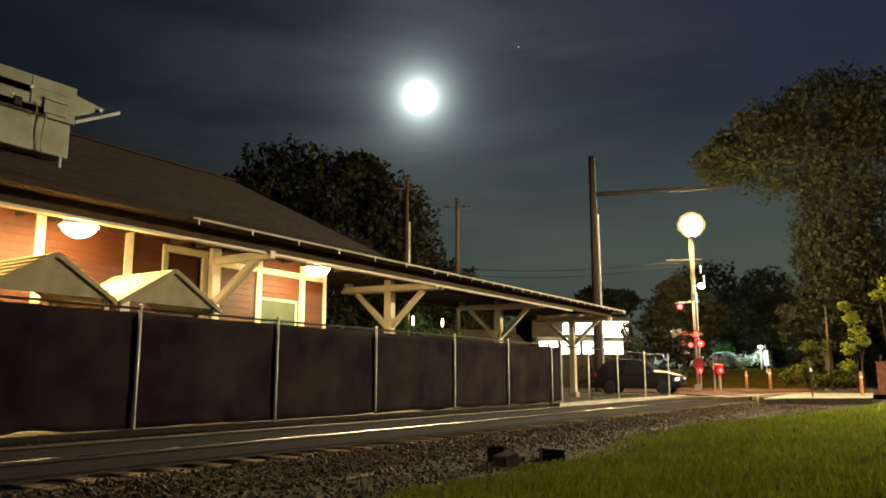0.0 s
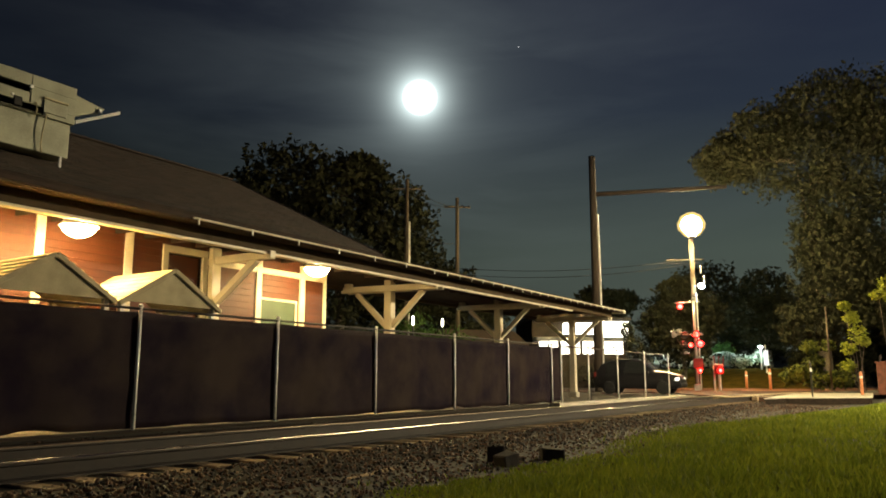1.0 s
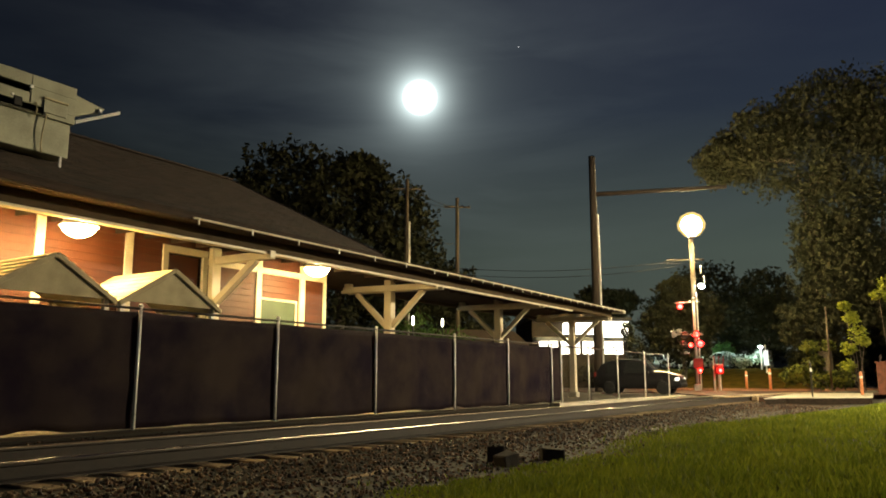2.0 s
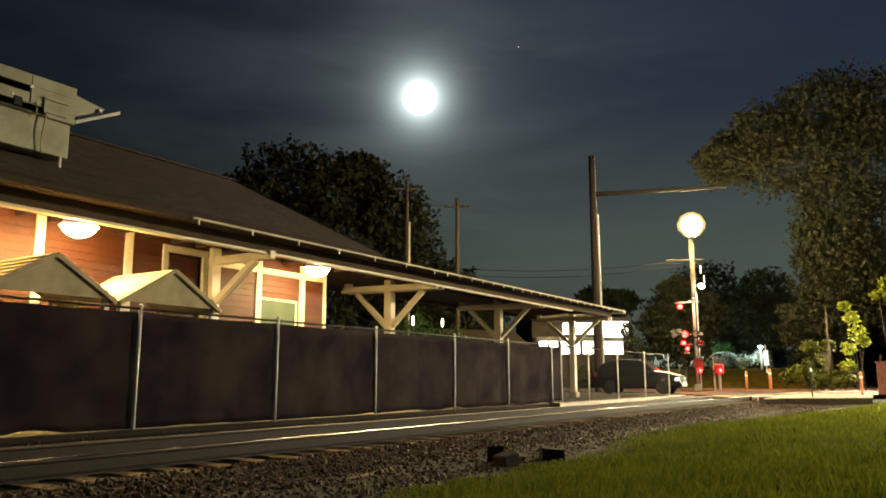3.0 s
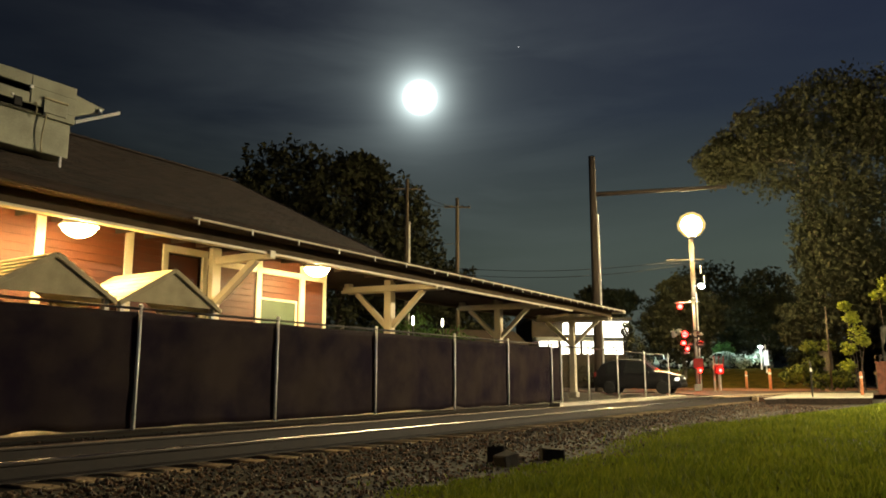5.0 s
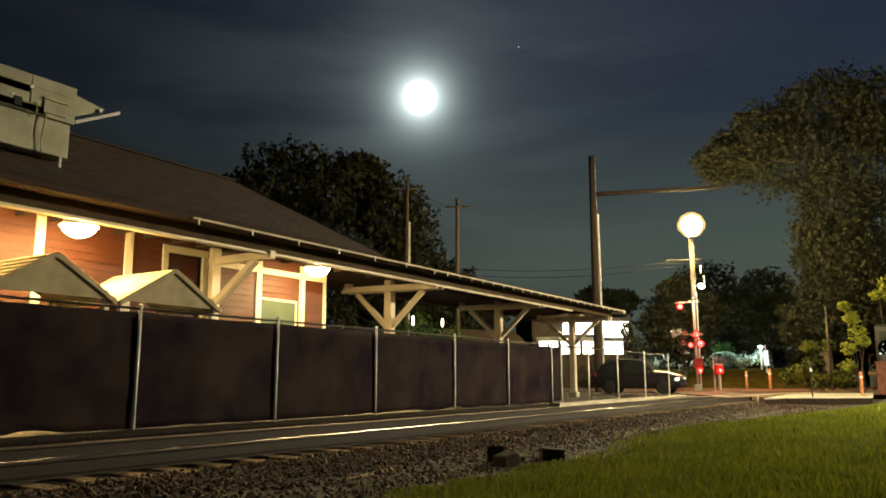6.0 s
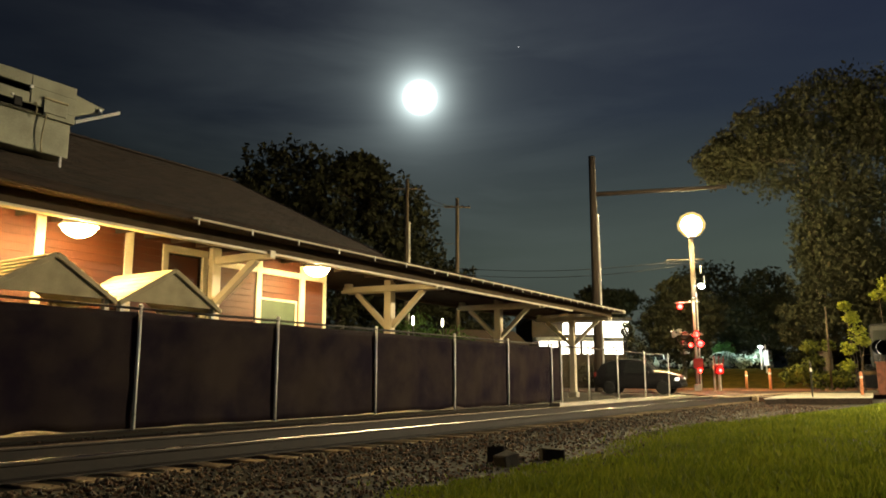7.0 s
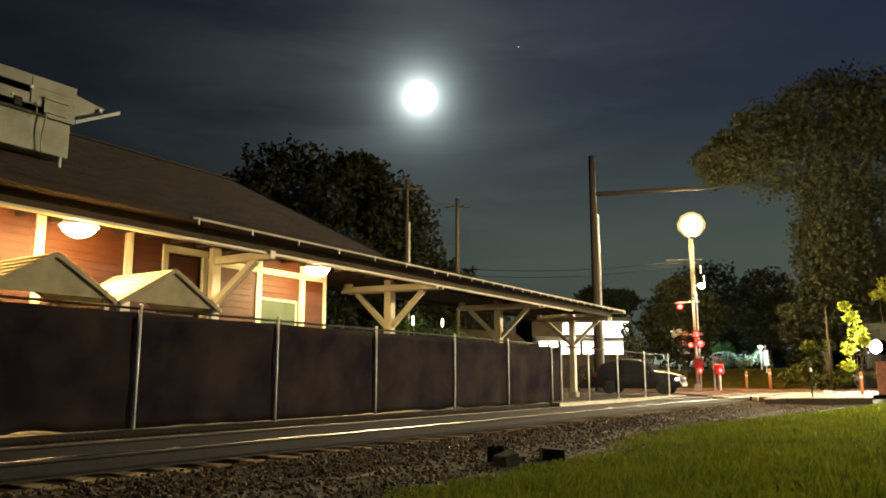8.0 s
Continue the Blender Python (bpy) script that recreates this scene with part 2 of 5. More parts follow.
# faintly glowing see-through amber that imitates glare round the street lamp
M["amber_halo"] = glowing_glass("amber_halo_shell", (1.0, 0.66, 0.20), 1.6, 0.6)

# ---------------------------------------------------------------- building blocks


def mesh_of(name, verts, faces, mat, smooth=False):
    me = bpy.data.meshes.new(name)
    me.from_pydata([tuple(v) for v in verts], [], [tuple(int(i) for i in f) for f in faces])
    me.materials.append(mat)
    if smooth:
        me.polygons.foreach_set("use_smooth", [True] * len(me.polygons))
    me.update()
    return me


def finish(bm, name, mat, smooth=False):
    me = bpy.data.meshes.new(name)
    bmesh.ops.recalc_face_normals(bm, faces=bm.faces)
    bm.to_mesh(me)
    bm.free()
    for m in (mat if isinstance(mat, (list, tuple)) else [mat]):
        me.materials.append(m)
    if smooth:
        me.polygons.foreach_set("use_smooth", [True] * len(me.polygons))
    return me


def part(name, bm, mat, parent=None, label="", smooth=False):
    """Links a bmesh, or a ready mesh, as one mesh object under a thing or a part."""
    me = bm if isinstance(bm, bpy.types.Mesh) else finish(bm, name, mat, smooth)
    ob = new(name, me)
    if parent is not None:
        ob.parent = parent
    return tagged(ob, label)


def thing(name, label, category, at=(0, 0, 0), rz=0.0, group="", kind=""):
    e = new(name)
    e.empty_display_size = 0.2
    e.matrix_basis = pose(*at, 0, 0, rz)
    return tagged(e, label, category, group, kind)


def box(bm, x0, x1, y0, y1, z0, z1, bevel=0.0, m=None):
    r = bmesh.ops.create_cube(bm, size=1.0)
    vs = r["verts"]
    for v in vs:
        v.co = Vector((x0 + (v.co.x + 0.5) * (x1 - x0), y0 + (v.co.y + 0.5) * (y1 - y0), z0 + (v.co.z + 0.5) * (z1 - z0)))
    if bevel:
        es = {e for v in vs for e in v.link_edges}
        r2 = bmesh.ops.bevel(bm, geom=list(es), offset=bevel, segments=1, affect="EDGES")
        vs = list({v for f in r2["faces"] for v in f.verts})
    if m is not None:
        bmesh.ops.transform(bm, matrix=m, verts=vs)
    return vs


def boxed(*a, **k):
    bm = bmesh.new()
    box(bm, *a, **k)
    return bm


def beam(a, b, w, h, bevel=0.012, bm=None):
    """A timber of width w (sideways) and height h from a to b."""
    bm = bm or bmesh.new()
    a, b = Vector(a), Vector(b)
    d = b - a
    q = d.to_track_quat("X", "Z").to_matrix().to_4x4()
    box(bm, 0, d.length, -w / 2, w / 2, -h / 2, h / 2, bevel, Matrix.Translation(a) @ q)
    return bm


def tube(a, b, r0, r1=None, n=12, bm=None, caps=True):
    bm = bm or bmesh.new()
    a, b = Vector(a), Vector(b)
    d = b - a
    m = Matrix.Translation((a + b) / 2) @ d.to_track_quat("Z", "Y").to_matrix().to_4x4()
    bmesh.ops.create_cone(bm, cap_ends=caps, segments=n, radius1=r0, radius2=r0 if r1 is None else r1, depth=d.length, matrix=m)
    return bm


def lathe(profile, n=24, bm=None, m=None, hollow=False):
    """Turns (radius, height) pairs round the z axis."""
    bm = bm or bmesh.new()
    rings = []
    for r, z in profile:
        rings.append([bm.verts.new((r * math.cos(2 * math.pi * i / n), r * math.sin(2 * math.pi * i / n), z)) for i in range(n)])
    for p, q in zip(rings, rings[1:] + rings[:1] if hollow else rings[1:]):
        for i in range(n):
            bm.faces.new((p[i], p[(i + 1) % n], q[(i + 1) % n], q[i]))
    for ring in () if hollow else (rings[0], rings[-1]):
        bm.faces.new(ring)
    vs = [v for r in rings for v in r]
    if m is not None:
        bmesh.ops.transform(bm, matrix=m, verts=vs)
    return bm


def swept(path, r, n=6):
    """A cable or pipe along a list of points."""
    bm = bmesh.new()
    rings = []
    for i, p in enumerate(path):
        p = Vector(p)
        d = (Vector(path[min(i + 1, len(path) - 1)]) - Vector(path[max(i - 1, 0)])).normalized()
        q = d.to_track_quat("Z", "Y")
        rings.append([bm.verts.new(p + q @ Vector((r * math.cos(2 * math.pi * k / n), r * math.sin(2 * math.pi * k / n), 0))) for k in range(n)])
    for a, b in zip(rings, rings[1:]):
        for k in range(n):
            bm.faces.new((a[k], a[(k + 1) % n], b[(k + 1) % n], b[k]))
    bm.faces.new(rings[0])
    bm.faces.new(rings[-1])
    return bm


def sag(a, b, drop, n=14):
    a, b = Vector(a), Vector(b)
    return [a.lerp(b, i / n) - Vector((0, 0, drop * 4 * (i / n) * (1 - i / n))) for i in range(n + 1)]


def axis_y(x, y, z):
    """Turns a lathe's axis towards -y, at a place."""
    return Matrix.Translation((x, y, z)) @ Matrix.Rotation(radians(90), 4, "X")


rng = np.random.default_rng(7)


def track_y(u):
    """The middle of the track: straight past the station, then easing round to the right."""
    return 7.83 - 0.005 * max(0.0, u - 26.0) ** 2


def ground_z(u, v):
    """The lie of the land: grass below the track bed, and the platform's level beyond it."""
    d = v - track_y(u)
    if d < -3.6:
        z = -0.30
    elif d < -1.6:
        z = -0.30 + 0.10 * (d + 3.6) / 2.0
    elif d < 1.6:
        z = -0.20
    elif d < 2.6:
        z = -0.20 + 0.19 * (d - 1.6)
    else:
        z = -0.01
    far = max(0.0, math.hypot(u, v) - 35.0)
    if d < 0:
        z += min(0.27, far * 0.02)
    return z

# ---------------------------------------------------------------- ground, road, track


def make_ground():
    us = [-2500, -800, -300, -120, -60] + list(np.arange(-30, 110.1, 1.25)) + [130, 180, 300, 700, 1600, 3000]
    vs = [-2500, -800, -300, -120, -60] + list(np.arange(-30, 0, 2.0)) + list(np.arange(0, 13, 0.5)) + list(np.arange(13, 60, 3.0)) + [80, 130, 300, 800, 3000]
    verts, faces = [], []
    for u in us:
        for v in vs:
            k = noise.noise(Vector((u * 0.35, v * 0.35, 0.0))) * 0.035 if abs(u) < 80 and v < 5 else 0.0
            verts.append((u, v, ground_z(u, v) + k))
    n = len(vs)
    for i in range(len(us) - 1):
        for j in range(n - 1):
            faces.append((i * n + j, (i + 1) * n + j, (i + 1) * n + j + 1, i * n + j + 1))
    tagged(new("ground", mesh_of("ground", verts, faces, M["soil"], True)), "dark grassy earth beside the railway", "ground", kind="structure")


def ribbon(name, u0, u1, step, section, mat, smooth=False):
    """Sweeps a cross-section of (offset, z) along the track."""
    verts, faces = [], []
    us = np.arange(u0, u1 + 0.01, step)
    k = len(section)
    for u in us:
        e = 0.05
        d = Vector((2 * e, track_y(u + e) - track_y(u - e), 0)).normalized()
        side = Vector((-d.y, d.x, 0))
        for o, z in section:
            p = Vector((u, track_y(u), 0)) + side * o
            verts.append((p.x, p.y, z))
    for i in range(len(us) - 1):
        for j in range(k - 1):
            a = i * k + j
            faces.append((a, a + k, a + k + 1, a + 1))
    return mesh_of(name, verts, faces, mat, smooth)


def make_track():
    bed = new("ballast_bed", ribbon("ballast_bed", -30, 110, 1.0, [(-3.2, -0.32), (-2.3, -0.235), (-1.55, -0.155), (1.6, -0.155), (2.3, -0.06), (2.79, -0.05), (2.80, -0.4)], M["ballast"]))
    tagged(bed, "brown crushed-stone ballast under the track", "ballast", kind="structure")
    t = thing("railway_track", "single railway track with polished railheads on wooden ties", "railway track", kind="")
    for o in (-0.75, 0.75):
        web = [(o - 0.07, -0.135), (o - 0.07, -0.12), (o - 0.012, -0.10), (o - 0.012, 0.005), (o - 0.036, 0.012), (o - 0.036, 0.040),
               (o + 0.036, 0.040), (o + 0.036, 0.012), (o + 0.012, 0.005), (o + 0.012, -0.10), (o + 0.07, -0.12), (o + 0.07, -0.135)]
        r = part("rail", ribbon("rail", -30, 110, 1.0, web, M["rail"]), None, t, "rusty steel rail")
        part("railhead", ribbon("railhead", -30, 110, 1.0, [(o - 0.037, 0.034), (o - 0.0355, 0.041), (o - 0.031, 0.0462), (o - 0.022, 0.0492), (o - 0.010, 0.0507), (o, 0.051), (o + 0.010, 0.0507), (o + 0.022, 0.0492), (o + 0.031, 0.0462), (o + 0.0355, 0.041), (o + 0.037, 0.034)], M["railhead" if o < 0 else "dull_railhead"], True), None, r, "polished running surface")
    shared = [finish(boxed(-0.115, 0.115, -1.32 - 0.04 * i, 1.3, -0.31, -0.135, 0.012), "tie", M["tie"]) for i in range(3)]
    for i in range(150):
        u = -3 + i * 0.495
        ob = part("tie", shared[i % 3], None, t)
        e = 0.5
        rz = math.degrees(math.atan2(track_y(u + e) - track_y(u - e), 2 * e))
        ob.matrix_basis = pose(u, track_y(u) + random.uniform(-0.06, 0.06), random.uniform(-0.012, 0.008), 0, random.uniform(-1, 1), rz + random.uniform(-1.2, 1.2))


def stones(name, count, place, size, mat, label):
    """Many angular stones as one object."""
    bm = bmesh.new()
    bmesh.ops.create_icosphere(bm, subdivisions=1, radius=1.0)
    base = np.array([v.co[:] for v in bm.verts])
    tri = np.array([[v.index for v in f.verts] for f in bm.faces])
    bm.free()
    V, F = [], []
    for i in range(count):
        x, y, z = place(i)
        s = size(i)
        q = np.array(Euler(rng.uniform(0, 6.28, 3)).to_matrix())
        k = base * (1 + rng.uniform(-0.28, 0.28, (len(base), 1))) * np.array([1, rng.uniform(0.6, 1), rng.uniform(0.5, 0.9)]) * s
        V.append(k @ q.T + (x, y, z))
        F.append(tri + i * len(base))
    ob = new(name, mesh_of(name, np.concatenate(V), np.concatenate(F), mat))
    return tagged(ob, label, "stones", kind="stuff")


def make_stones():
    def place(i):
        u = 1.5 + 36 * rng.random() ** 1.8
        o = -rng.uniform(1.25, 3.3)
        if rng.random() < 0.3:
            o = rng.uniform(-0.6, 2.4)
        elif rng.random() < 0.22:
            o = -rng.uniform(3.0, 4.3)
        z = np.interp(o, [-4.3, -3.3, -2.3, -1.55, 1.6, 2.4], [-0.30, -0.295, -0.235, -0.155, -0.155, -0.06])
        return u, track_y(u) + o, z + rng.uniform(-0.01, 0.018)
    stones("ballast_stones", 26000, place, lambda i: rng.uniform(0.010, 0.034), M["stone"], "loose angular brown and grey ballast stones")


def lawn_edge(u):
    """How far the lawn reaches towards the ballast."""
    return float(np.interp(u, [5.8, 9.8, 14.1, 17.7, 21.3, 29.2, 39.4], [4.4, 4.2, 4.85, 4.85, 4.45, 3.3, 1.85]))


def make_grass():
    """Blades of uneven height over the lawn, denser near the camera."""
    n = 165000
    V = np.zeros((n, 4, 3))
    k = 0
    while k < n:
        r = 3.0 + 40 * rng.random() ** 2.1
        a = math.radians(32.5 + rng.uniform(-36, 13) - 0.0)
        u, v = r * math.cos(a), r * math.sin(a)
        if k > 95000:
            u, v = (rng.uniform(-14, 38), rng.uniform(-16, 5)) if k > 145000 else (rng.uniform(-7, 9), rng.uniform(-7, 4.5))
            r = math.hypot(u, v)
        edge = lawn_edge(u) + 0.30 * noise.noise(Vector((u * 0.5, 3.0, 0))) + 0.2 * noise.noise(Vector((u * 1.7, 9.0, 0)))
        if v > edge or u > 37 + (3 - v) * 1.4:
            if v > edge + 0.5 or rng.random() > 0.08 or u > 34:
                continue
        patch = 0.5 + 0.5 * noise.noise(Vector((u * 0.8, v * 0.8, 5.0)))
        h = rng.uniform(0.05, 0.13) * (0.7 + 0.7 * patch) * (1 + r * 0.012) * min(1.0, 0.4 + 0.6 * max(0.0, edge - v))
        w = rng.uniform(0.003, 0.006) * (1 + r * 0.14)
        if r < 0.7:
            continue
        t = rng.uniform(0, 6.28)
        d = np.array([math.cos(t), math.sin(t), 0]) * w
        lean = np.array([rng.uniform(-1, 1), rng.uniform(-1, 1), 0]) * h * 0.55
        p = np.array([u, v, ground_z(u, v) - 0.01])
        V[k] = (p - d, p + d, p + lean * 0.5 + d * 0.6 + (0, 0, h * 0.65), p + lean + (0, 0, h))
        k += 1
    F = np.arange(n * 4).reshape(n, 4)
    ob = new("grass", mesh_of("grass", V.reshape(-1, 3), F, M["grass"]))
    tagged(ob, "short green lawn grass with longer tufts", "grass", kind="stuff")


def slab(name, outline, z0, z1, mat, label, cat):
    bm = bmesh.new()
    lo = [bm.verts.new((x, y, z0)) for x, y in outline]
    hi = [bm.verts.new((x, y, z1)) for x, y in outline]
    bm.faces.new(hi)
    n = len(outline)
    for i in range(n):
        bm.faces.new((lo[i], lo[(i + 1) % n], hi[(i + 1) % n], hi[i]))
    return tagged(new(name, finish(bm, name, mat)), label, cat, kind="structure")


def make_paving():
    slab("road", [(34.2, 6.3), (41.3, 2.7), (62, -9.5), (72, -6), (56, 3.5), (52, 9.0), (60, 40), (48, 40), (43, 12.5), (39.2, 10.6)], -0.25, 0.034, M["asphalt"], "worn asphalt road over the level crossing, tinted with signal light", "road")
    # panels' outline and pale tone also carry the strip of lamplight here
    slab("crossing_apron", [(32.20, 5.68), (34.26, 5.23), (36.74, 2.24), (47.00, 2.85), (44.51, 6.30), (38.0, 6.0)], 0.0, 0.041, M["concrete"], "pale concrete crossing panels lit by the street lamp", "crossing")
    slab("crossing_bed", [(32.3, 5.67), (34.31, 5.23), (36.75, 2.28), (46.86, 2.88), (44.41, 6.25), (38.0, 5.97)], -0.45, 0.002, M["ballast"], "dark packed stone bed under the crossing panels", "crossing")
    slab("platform_1", [(-25, 10.66), (23.5, 10.66), (23.5, 22), (-25, 22)], -0.3, 0.004, M["platform_concrete"], "pale concrete station platform behind the fence", "platform")
    slab("platform_2", [(-25, 10.35), (36.5, 10.35), (36.5, 22), (23.5, 22), (23.5, 10.66), (-25, 10.66)], -0.3, 0.0, M["paving"], "dark asphalt strip of the station platform", "platform")
    slab("verge", [(52.2, 9.2), (56.2, 3.7), (74, -5), (90, 0), (78, 20), (60, 22)], -0.2, 0.03, M["dirt"], "bare dirt verge beyond the crossing, red signal glow in its colour", "verge")


def make_level_crossing():
    t = thing("level_crossing", "worn timber planks laid between the rails at the crossing", "level crossing")
    plank = finish(boxed(-1.3, 1.3, -0.115, 0.115, -0.11, 0.036, 0.012), "plank", M["plank"])
    for i in range(5):
        u = 35.5 + i * 2.66
        rz = math.degrees(math.atan2(track_y(u + 0.5) - track_y(u - 0.5), 1.0))
        for o in (-1.12, -0.5, -0.25, 0.0, 0.25, 0.5, 1.12):
            p = part("plank", plank, None, t)
            p.matrix_basis = pose(u, track_y(u), random.uniform(0, 0.006), 0, 0, rz) @ pose(0, o, 0)
    tagged(slab("platform_edge", [(22.5, 9.98), (37.0, 9.98), (37.0, 10.34), (22.5, 10.34)], -0.3, 0.03, M["concrete"], "pale concrete edge of the platform", "platform edge"))


make_ground()
make_track()
make_paving()
make_level_crossing()

# ---------------------------------------------------------------- chain-link fence with privacy fabric
FENCE_Y = 10.63
POSTS = [1.6, 4.65, 7.7, 10.77, 13.89, 17.29, 20.32, 23.4, 24.16, 26.61, 29.67, 33.07, 36.63]


def make_fence():
    t = thing("chain_link_fence", "galvanised chain-link fence hung with dark privacy fabric", "fence")
    H = 1.92
    us = FENCE_US
    post = finish(tube((0, 0, -0.15), (0, 0, H), 0.027, n=14), "post", M["steel"], True)
    cap = finish(lathe([(0.001, 0.0), (0.036, 0.0), (0.036, 0.02), (0.022, 0.045), (0.001, 0.05)], 12), "post_cap", M["steel"], True)
    for u in us:
        p = part("post", post, None, t, "round galvanised post")
        p.location = (u, FENCE_Y, 0)
        c = part("post_cap", cap, None, p)
        c.location = (0, 0, H)
    part("top_rail", tube((-6, FENCE_Y, H - 0.03), (us[-1], FENCE_Y, H - 0.03), 0.021, n=10), M["mesh_wire"], t, "galvanised top rail, darkened to read as a silhouette", True)
    # fabric panels hang between the posts, slack and folded
    for i, (a, b) in enumerate(zip([-6.0] + us, us)):
        if a > POSTS[7] + 0.1:
            break
        nx, nz = 26, 14
        verts, faces = [], []
        for ix in range(nx + 1):
            for iz in range(nz + 1):
                fx, fz = ix / nx, iz / nz
                x = a + (b - a) * fx
                slack = math.sin(math.pi * fx)
                hem = 0.035 * abs(noise.noise(Vector((x * 1.3, 2.0, i)))) + 0.02 * slack
                z0 = 0.015 + 0.13 * max(0, noise.noise(Vector((x * 0.9, 7.7, i))) - 0.14)
                z = z0 + (H - 0.075 - hem - z0) * fz
                y = FENCE_Y + 0.045 + 0.05 * slack * noise.noise(Vector((x * 1.4, z * 1.1, i * 3.1))) + 0.018 * noise.noise(Vector((x * 5, z * 2.2, i)))
                verts.append((x, y, z))
        for ix in range(nx):
            for iz in range(nz):
                k = ix * (nz + 1) + iz
                faces.append((k, k + nz + 1, k + nz + 2, k + 1))
        me = mesh_of("fabric_panel", verts, faces, M["fabric"], True)
        ob = part("fabric_panel", me, None, t, "sagging dark fabric panel")
        so = ob.modifiers.new("thick", "SOLIDIFY")
        so.thickness = 0.003
    # the diamond wire, seen above the fabric and in the open bays
    V, F = [], []

    def wire(p, q, r=0.0013):
        p, q = np.array(p), np.array(q)
        k = len(V)
        for s in (p, q):
            V.extend([s + (0, -r, r), s + (0, r, 0), s + (0, -r, -r)])
        F.extend([(k, k + 1, k + 4, k + 3), (k + 1, k + 2, k + 5, k + 4), (k + 2, k, k + 3, k + 5)])
    pitch = 0.075
    x = 3.5
    while x < us[-1]:
        z0 = H - 0.20 if x < POSTS[7] - 1.6 else 0.05
        top = H - 0.02
        wire((x, FENCE_Y, z0), (min(x + (top - z0), us[-1]), FENCE_Y, top))
        wire((x + (top - z0) if x + (top - z0) < us[-1] else us[-1], FENCE_Y + 0.006, z0), (x, FENCE_Y + 0.006, top))
        x += pitch if z0 > 1 else pitch * 2
    w = part("wire_mesh", mesh_of("wire_mesh", V, F, M["mesh_wire"]), None, t, "diamond wire mesh")
    tagged(w, kind="stuff")


FENCE_US = POSTS
make_fence()

# ---------------------------------------------------------------- station building
WALL_Y = 13.4
U0, U1 = -6.0, 15.25
EAVE_Z = 3.62


def make_station():
    t = thing("station_building", "red clapboard railway station with cream trim and brown shingle roof", "station building")
    # structural walls behind the boards, with a door and a window opening in the front
    bm = bmesh.new()
    y0, y1 = WALL_Y + 0.03, WALL_Y + 0.2
    openings = [(10.28, 11.18, 0.05, 3.42), (12.98, 14.28, 1.25, 2.72)]
    xs = U0
    for a, b, c, d in openings:
        box(bm, xs, a, y0, y1, 0, 4.1)
        box(bm, a, b, y0, y1, d, 4.1)
        box(bm, a, b, y0, y1, 0, c)
        xs = b
    box(bm, xs, U1, y0, y1, 0, 4.1)
    part("front_wall", bm, M["red"], t)
    for nm, a, b, c, d in (("end_wall", U1 - 0.17, U1, y1, 21.4), ("end_wall", U0, U0 + 0.17, y1, 21.4), ("back_wall", U0, U1, 21.4, 21.6)):
        part(nm, boxed(a, b, c, d, 0, 4.1), M["red"], t)
    bm = bmesh.new()
    for x in (U1 - 0.17, U1):
        vs = [bm.verts.new(p) for p in ((x, WALL_Y + 0.05, 4.1), (x, 21.6, 4.1), (x, 17.5, 6.1))]
        bm.faces.new(vs)
    part("gable_wall", bm, M["red"], t)
    # clapboards: one object per course and bay
    bays = [(U0, 7.42), (7.60, 9.25), (9.43, 10.16), (11.30, 12.80), (12.96, 14.30), (14.46, 15.20)]
    cache = {}
    for a, b in bays:
        z = 0.0
        while z < 3.98:
            lo, hi = a, b
            skip = False
            for (oa, ob_, oc, od) in openings:
                if a >= oa - 0.2 and b <= ob_ + 0.2 and z + 0.15 > oc and z < od:
                    skip = True
            if not skip:
                key = round(b - a, 3)
                if key not in cache:
                    c = bmesh.new()
                    vs = [c.verts.new(p) for p in ((0, 0.0, 0), (0, 0.03, 0), (0, 0.03, 0.165), (0, 0.018, 0.165), (key, 0.0, 0), (key, 0.03, 0), (key, 0.03, 0.165), (key, 0.018, 0.165))]
                    for f in ((0, 1, 2, 3), (4, 7, 6, 5), (0, 4, 5, 1), (1, 5, 6, 2), (2, 6, 7, 3), (3, 7, 4, 0)):
                        c.faces.new([vs[i] for i in f])
                    cache[key] = finish(c, "clapboard", M["red"])
                o = part("clapboard", cache[key], None, t)
                o.location = (a, WALL_Y, z)
            z += 0.15
    # cream trim boards
    for u in (7.51, 9.34, 12.88, 14.38):
        part("trim_board", boxed(u - 0.09, u + 0.09, WALL_Y - 0.03, WALL_Y + 0.03, 0, 3.98, 0.008), M["cream"], t, "cream vertical trim")
    part("corner_board", boxed(15.18, 15.29, WALL_Y - 0.03, WALL_Y + 0.12, 0, 3.98, 0.008), M["cream"], t, "cream corner board")
    part("frieze_board", boxed(11.35, 15.2, WALL_Y - 0.025, WALL_Y + 0.03, 3.28, 3.42, 0.008), M["cream"], t, "cream frieze board")
    # door
    d = part("door", boxed(10.28, 11.18, WALL_Y + 0.09, WALL_Y + 0.14, 0.06, 2.5, 0.006), M["red"], t, "dark red panelled door")
    part("transom_pane", boxed(10.30, 11.16, WALL_Y + 0.10, WALL_Y + 0.12, 2.60, 3.40), M["red"], d, "dark red transom panel")
    part("door_handle", tube((11.07, WALL_Y + 0.03, 1.0), (11.07, WALL_Y + 0.10, 1.0), 0.02, n=10), M["steel"], d, "steel knob")
    for a, b, c, e in ((10.14, 10.28, 0, 3.42), (11.18, 11.32, 0, 3.42), (10.14, 11.32, 3.42, 3.57)):
        part("door_casing", boxed(a, b, WALL_Y - 0.035, WALL_Y + 0.16, c, e, 0.008), M["cream"], t, "cream casing")
    part("transom_bar", boxed(10.28, 11.18, WALL_Y + 0.02, WALL_Y + 0.14, 2.5, 2.6, 0.006), M["cream"], d)
